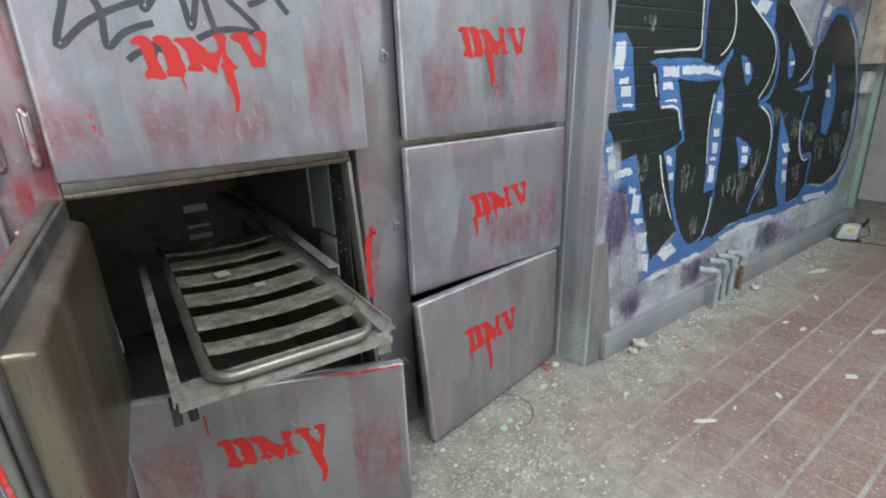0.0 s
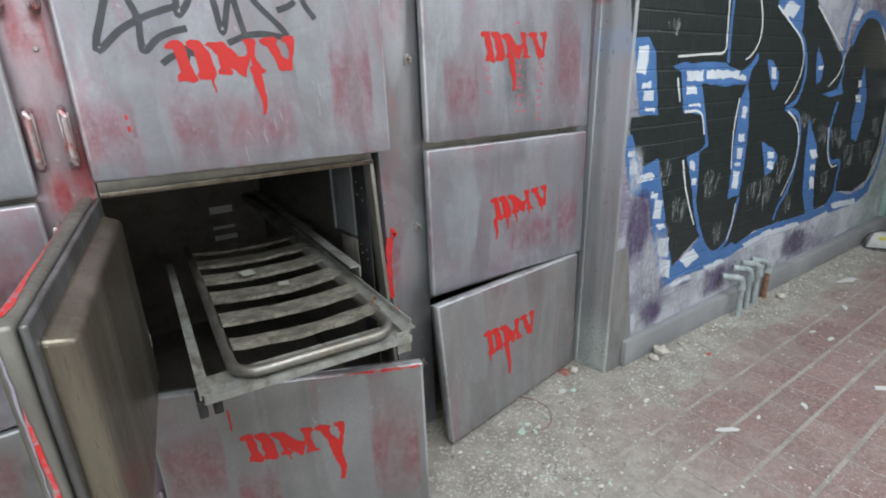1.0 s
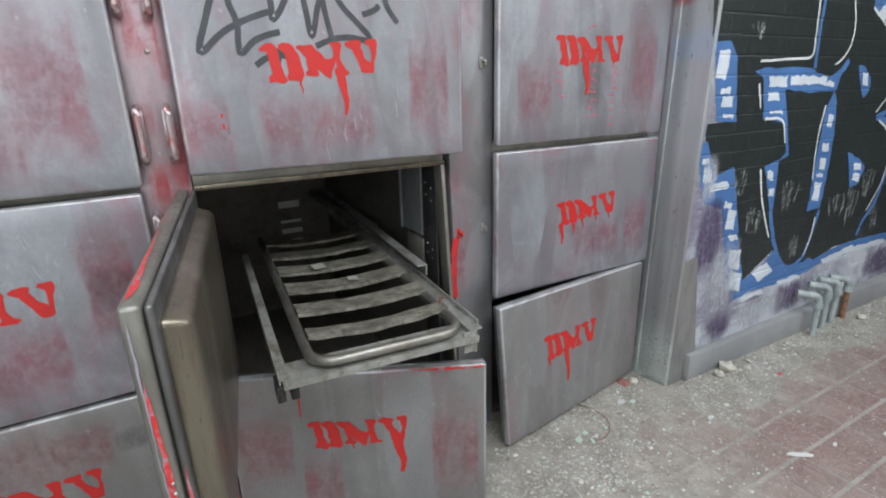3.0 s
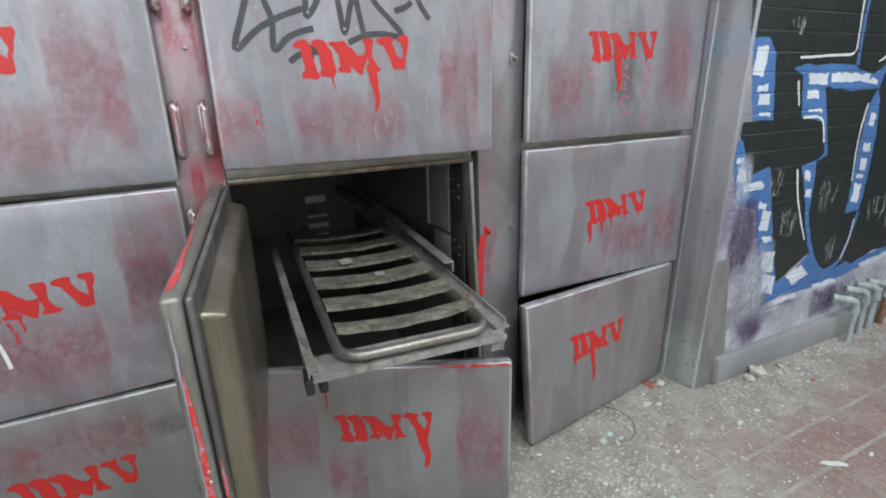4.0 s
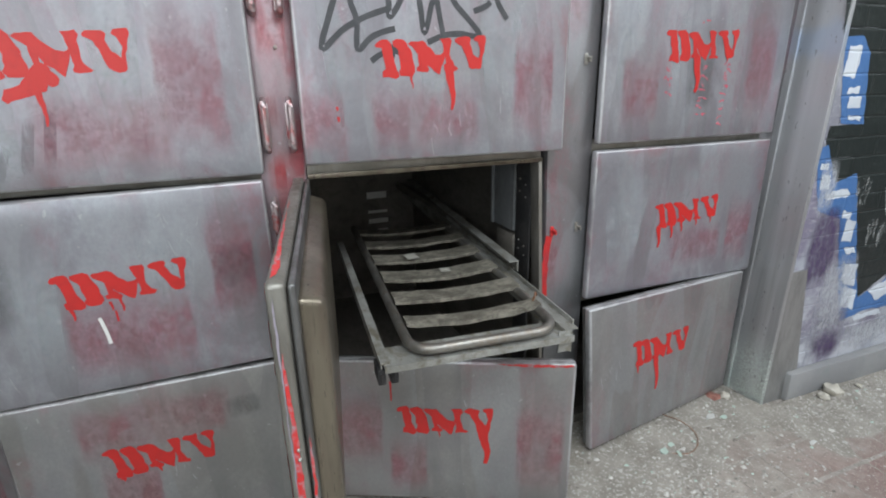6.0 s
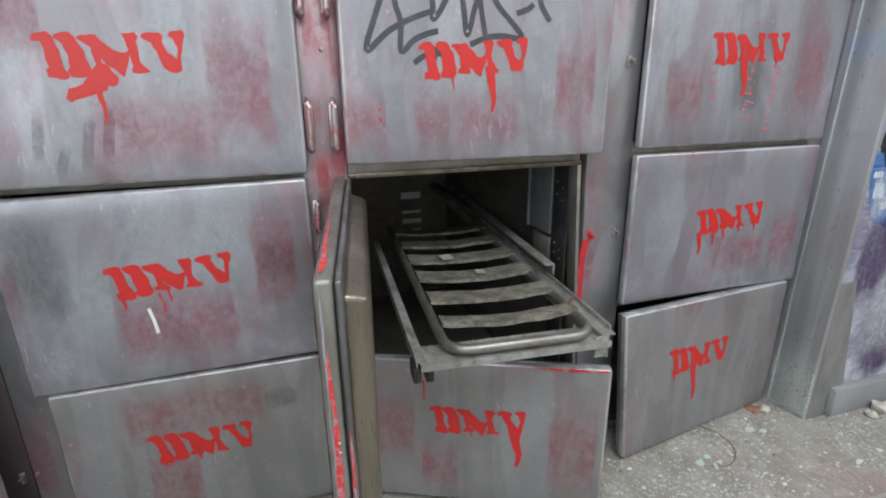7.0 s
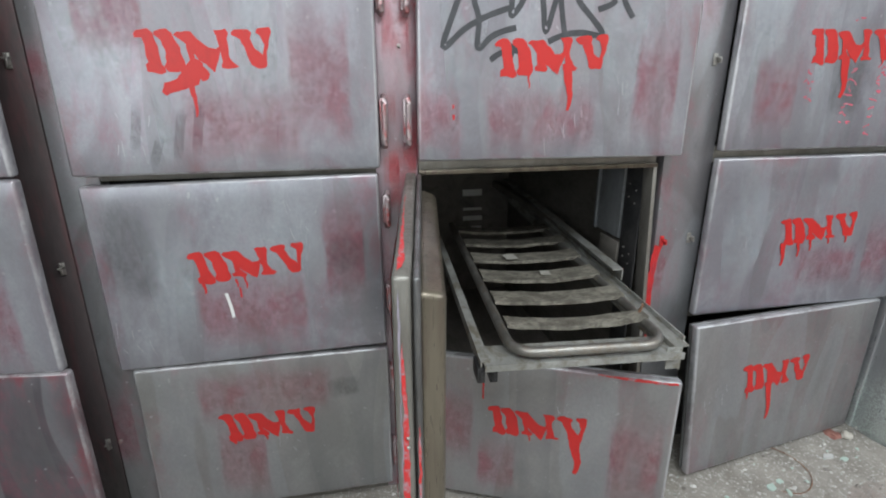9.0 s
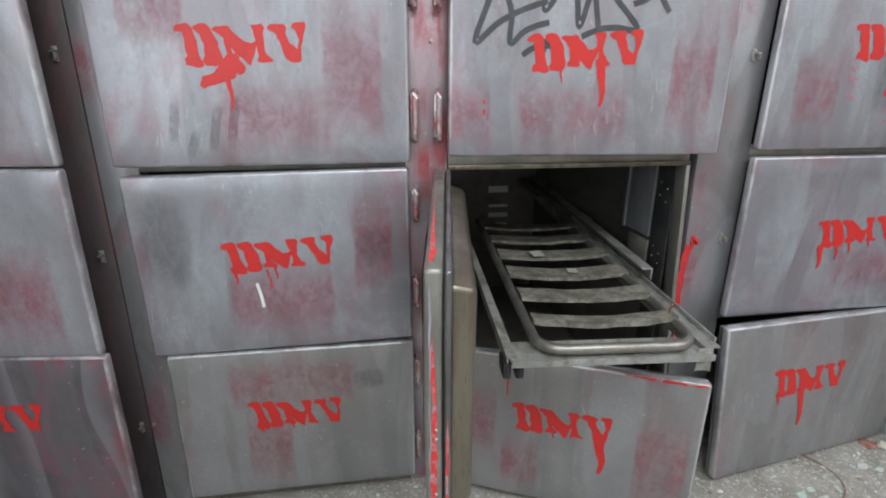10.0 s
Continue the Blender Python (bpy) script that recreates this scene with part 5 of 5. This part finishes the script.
for k, (x, y, w, h, rz, m) in enumerate(((1.845, -0.760, 0.050, 0.016, -35, FLAKE), (2.65, -1.03, 0.040, 0.022, -30, FLAKE), (1.53, -0.175, 0.026, 0.016, 20, FLAKE), (1.77, -0.447, 0.024, 0.012, 10, FLAKE),
                                         (3.25, -0.985, 0.060, 0.022, -10, FLAKE), (4.01, -0.474, 0.09, 0.03, -20, FLAKE), (1.19, -0.27, 0.024, 0.016, 40, FLAKE_GREEN), (1.24, -0.25, 0.020, 0.012, 10, FLAKE_GREEN),
                                         (1.235, -0.30, 0.022, 0.010, 70, FLAKE_GREEN), (1.58, -0.20, 0.022, 0.014, 0, FLAKE_GREEN), (2.25, -0.88, 0.030, 0.012, 40, FLAKE), (2.02, -0.80, 0.018, 0.008, 15, FLAKE),
                                         (3.0, -0.72, 0.035, 0.014, 0, FLAKE), (3.5, -0.62, 0.05, 0.016, 25, FLAKE), (3.02, -0.63, 0.03, 0.012, -15, FLAKE), (-0.32, -0.16, 0.030, 0.018, 10, FLAKE), (-0.18, -0.13, 0.025, 0.020, 60, FLAKE_GREEN),
                                         (-0.55, -0.14, 0.028, 0.014, -20, FLAKE), (-0.78, -0.12, 0.022, 0.016, 0, FLAKE_GREEN))):
    flake(x, y, w, h, rz, m, k)
# brick crumb by the jamb, and a red scrap
BRICK_CRUMB = plain_metal("brick_crumb", (0.20, 0.075, 0.06), (0.32, 0.15, 0.12), 30, (0.8, 0.95), 0.0)
for x, y, r, m in ((1.66, -0.075, 0.03, BRICK_CRUMB), (2.36, -0.41, 0.012, RED_DRY)):
    tagged(link_mesh("red_crumb", lump(bmesh.new(), x, y, 0, r, x, 0.4), m, None, True), "reddish crumb of brick among the dust", "rubble", "brick crumbs")

# fine litter of plaster and grit, thickest along the foot of the walls
rng = random.Random(11)
bm = bmesh.new()


def grit(x, y, r):
    k = rng.randint(4, 6)
    a0 = rng.uniform(0, 6)
    z = max(0.0, dust_height(x, y)) - 0.0005
    top = bm.verts.new((x, y, z + r * rng.uniform(0.35, 0.8)))
    ring = [bm.verts.new((x + r * rng.uniform(0.6, 1.2) * math.cos(a0 + 6.283 * i / k), y + r * rng.uniform(0.5, 1.1) * math.sin(a0 + 6.283 * i / k), z + rng.uniform(0, 0.001))) for i in range(k)]
    for i in range(k):
        bm.faces.new((ring[i], ring[(i + 1) % k], top))


for i in range(2200):
    x = rng.uniform(-2.4, 1.85)
    grit(x, -0.02 - abs(rng.gauss(0, 0.20)), min(0.014, 0.002 + rng.expovariate(380)))
for i in range(3000):
    x = rng.uniform(1.85, 5.6)
    grit(x, WY - 0.04 - max(0, x - 1.9) * 0.014 - abs(rng.gauss(0, 0.11)), min(0.014, 0.002 + rng.expovariate(380)))
for i in range(2600):
    x, y = rng.uniform(-1.8, 3.2), rng.uniform(-2.0, -0.1)
    if rng.random() < (0.9 if x < 1.7 else 0.35):
        grit(x, y, min(0.010, 0.0018 + rng.expovariate(600)))
for i in range(2200):
    a, r = rng.uniform(0, 6.28), abs(rng.gauss(0, 0.22))
    grit(1.15 + 1.7 * r * math.cos(a), -0.50 + 0.9 * r * math.sin(a), min(0.012, 0.002 + rng.expovariate(420)))
for i in range(7500):
    x, y = rng.uniform(1.5, 4.6), rng.uniform(-2.0, -0.25)
    grit(x, y, min(0.010, 0.0013 + rng.expovariate(700)))
tagged(link_mesh("debris", bm, DEBRIS.mat), "scattered plaster crumbs and grit on the floor", "debris", kind="stuff")

# packed dust that has filled the joints in front of the refrigerator and along the wall
bm = bmesh.new()
GX, GY = 150, 26
grid = []
for i in range(GX + 1):
    x = -2.6 + i * 0.055
    foot, reach = dust_reach(x)
    line = []
    for j in range(GY + 1):
        y = foot - j / GY * reach
        line.append(bm.verts.new((x, y, dust_height(x, y + 1e-6))))
    grid.append(line)
for i in range(GX):
    for j in range(GY):
        bm.faces.new((grid[i][j], grid[i][j + 1], grid[i + 1][j + 1], grid[i + 1][j]))
n = Nodes("packed_dust")
f = n.noise(7, 6, 0.65)
g = n.noise(85, 5, 0.75)
col = n.mix(n.ramp(f, 0.35, 0.65), (0.235, 0.215, 0.187), (0.335, 0.31, 0.275))
col = n.mix(n.maths("MULTIPLY", n.ramp(g, 0.54, 0.62), 0.75), col, (0.60, 0.585, 0.55))
col = n.mix(n.maths("MULTIPLY", n.ramp(n.noise(160, 4, 0.7), 0.56, 0.66), 0.5), col, (0.17, 0.15, 0.13))
col = n.mix(n.maths("MULTIPLY", n.ramp(n.noise(3.3, 5, 0.6), 0.55, 0.7), 0.5), col, (0.25, 0.22, 0.18))
n.bump(n.maths("ADD", g, f), 0.6, 0.006)
tagged(link_mesh("dust_layer", bm, n.done(col, 0.92), None, True), "packed grey-brown dust along the foot of the refrigerator", "dust", kind="stuff")

# bent wire on the floor
bm = sweep(bmesh.new(), [tuple(p) for p in smooth_line([(1.333, -0.079, 0.014), (1.382, -0.155, 0.012), (1.383, -0.232, 0.01), (1.337, -0.291, 0.008), (1.269, -0.314, 0.006), (1.212, -0.289, 0.004)], 8)], 0.0017, 6)
tagged(link_mesh("wire", bm, RUST, None, True), "thin rusty bent wire lying in the dust", "wire")

# small mains unit with lead and plug at the wall's end
unit = thing("power_unit", "small white mains unit with a black lead beside the plinth", "appliance", pose(4.93, -0.37, 0, 0, 0, -62) @ Matrix.Scale(0.68, 4))
UNIT = paint("unit_casing", (0.58, 0.58, 0.56), (0.40, 0.39, 0.36), 0.5, 0.5)
CORD = paint("black_cord", (0.015, 0.015, 0.016), (0.04, 0.04, 0.04), 0.4, 0.5)
bm = boxed(-0.10, 0.10, -0.05, 0.05, 0.02, 0.20, 0.012)
for v in bm.verts:
    v.co.x += 0.18 * v.co.z - 0.02
    if v.co.z > 0.1:
        v.co.x *= 0.85
part("casing", bm, UNIT, unit, "white moulded casing")
part("foot", boxed(-0.13, 0.13, -0.06, 0.06, 0.0, 0.02, 0.004), CORD, unit, "dark base strip")
part("sticker", boxed(-0.02, 0.05, -0.0535, -0.0505, 0.12, 0.16, 0.001), paint("yellow_sticker", (0.60, 0.52, 0.10), (0.5, 0.45, 0.2), 0.4), unit, "yellow warning sticker")
part("cord", sweep(bmesh.new(), [tuple(p) for p in smooth_line([(0.10, -0.06, 0.05), (0.18, -0.07, 0.10), (0.14, -0.08, 0.21), (0.0, -0.08, 0.24), (-0.13, -0.08, 0.18), (-0.16, -0.09, 0.06), (-0.06, -0.10, 0.012), (0.2, -0.12, 0.008), (0.6, -0.2, 0.008)], 6)], 0.006, 7), CORD, unit, "black lead")
part("plug", sweep(bmesh.new(), [(0.11, -0.06, 0.18), (0.14, -0.065, 0.25), (0.15, -0.065, 0.29)], [0.014, 0.02, 0.013], 10), CORD, unit, "black plug")

# wall end: green timber edge, opening, white brick beyond, switch box above
GREEN = paint("green_timber", (0.28, 0.40, 0.35), (0.18, 0.24, 0.22), 0.5, 0.5)
structure("trim_door", "pale green painted timber door lining", boxed(5.53, 5.60, WY - 0.035, WY + 0.10, 0.0, 2.15, 0.006), GREEN, True)
box_bm = boxed(4.98, 5.50, WY - 0.14, WY - 0.004, 1.345, 1.95, 0.01)
cab = tagged(link_mesh("switch_box", box_bm, plain_metal("beige_box", (0.42, 0.38, 0.32), (0.54, 0.50, 0.43), 5, (0.4, 0.6), 0.1, (1, 1, 0.5), (0.30, 0.17, 0.09), 0.7), None, True), "beige stained metal switch box hung on the wall", "switch box")
tagged(link_mesh("socket_box", boxed(5.12, 5.30, WY - 0.06, WY - 0.004, 1.13, 1.29, 0.008), UNIT, None, True), "small white wall socket box under the switch box", "socket")
part("knockout", disc_bolt(bmesh.new(), 5.10, WY - 0.141, 1.40, 0.026, 0.004), CORD, cab, "black round hole")
# the wall goes on past the opening, whitewashed
structure("wall_far", "whitewashed brick wall beyond the opening", boxed(6.6, X1, -0.32, 0.0, 0, CEIL), plaster("whitewash", (0.48, 0.47, 0.46), (0.58, 0.57, 0.56)))
tagged(link_mesh("black_crate", boxed(6.55, 6.95, -0.52, -0.335, 0, 0.30, 0.01), GASKET, None, True), "low black crate against the whitewashed wall", "crate")

# ---- bricks of the painted wall: the nearest singly, the rest joined ----
brick_me = None
rest = bmesh.new()
rows_n = int((CEIL - ZB) / COURSE)
count = 0
for r in range(rows_n):
    z = ZB + r * COURSE
    x = 1.814 - (0.115 if r % 2 else 0.0)
    start = 1.818 + 0.034 * (z + COURSE)
    while x < 5.5:
        a, b = max(x, start), min(x + 0.2265, 5.52)
        full = b - a > 0.226
        if b - a > 0.03:
            if full and z < 1.75 and count < 300:
                if brick_me is None:
                    bmk = boxed(0, 0.2265, WY, WY + 0.02, 0.0025, COURSE - 0.0025, 0.002, 1)
                    ob = link_mesh("brick", bmk, SPRAYED, structure_wall)
                    brick_me = ob.data
                else:
                    ob = new("brick", brick_me)
                    ob.parent = structure_wall
                ob.location = (a, 0.0004 + 0.0004 * math.sin(r * 7 + x * 13), z)
                count += 1
            else:
                box(rest, a, b, WY, WY + 0.02, z + 0.0025, z + COURSE - 0.0025)
        x += 0.23
part("brickwork", rest, SPRAYED, structure_wall, "", False)["kind"] = "stuff"

# ---- floor tiles ----
PITCH, OX, OY = 0.1715, 1.845, -1.105
JX, JY = 0.008, 0.015
tile_me = None
verts, faces = [], []
for i in range(-22, 43):
    for j in range(-21, 7):
        x, y = OX + i * PITCH, OY + j * PITCH
        if y > 0.02 or (x > 1.75 and y > WY - 0.06):
            continue
        rz = 0.0006 * math.sin(i * 12.9 + j * 78.2)
        if 0.95 < x < 4.2 and -1.95 < y < -0.2 and (x - 0.95) * 0.55 < 2.0:
            if tile_me is None:
                bmk = boxed(JX / 2, PITCH - JX / 2, JY / 2, PITCH - JY / 2, -0.012, 0.0, 0.0012, 1)
                ob = link_mesh("tile", bmk, TILE, floor)
                tile_me = ob.data
            else:
                ob = new("tile", tile_me)
                ob.parent = floor
            ob.matrix_basis = pose(x, y, rz, 0.12 * math.sin(i * 3.1 + j), 0.12 * math.sin(i + j * 5.3), 0)
        else:
            k = len(verts)
            for zz in (-0.012, rz):
                verts += [(x + JX / 2, y + JY / 2, zz), (x + PITCH - JX / 2, y + JY / 2, zz), (x + PITCH - JX / 2, y + PITCH - JY / 2, zz), (x + JX / 2, y + PITCH - JY / 2, zz)]
            faces += [(k + 4, k + 5, k + 6, k + 7), (k, k + 1, k + 5, k + 4), (k + 1, k + 2, k + 6, k + 5), (k + 2, k + 3, k + 7, k + 6), (k + 3, k, k + 4, k + 7)]
me = bpy.data.meshes.new("tiles")
me.from_pydata(verts, [], faces)
me.materials.append(TILE)
ob = new("tiles", me)
ob.parent = floor
ob["kind"] = "stuff"
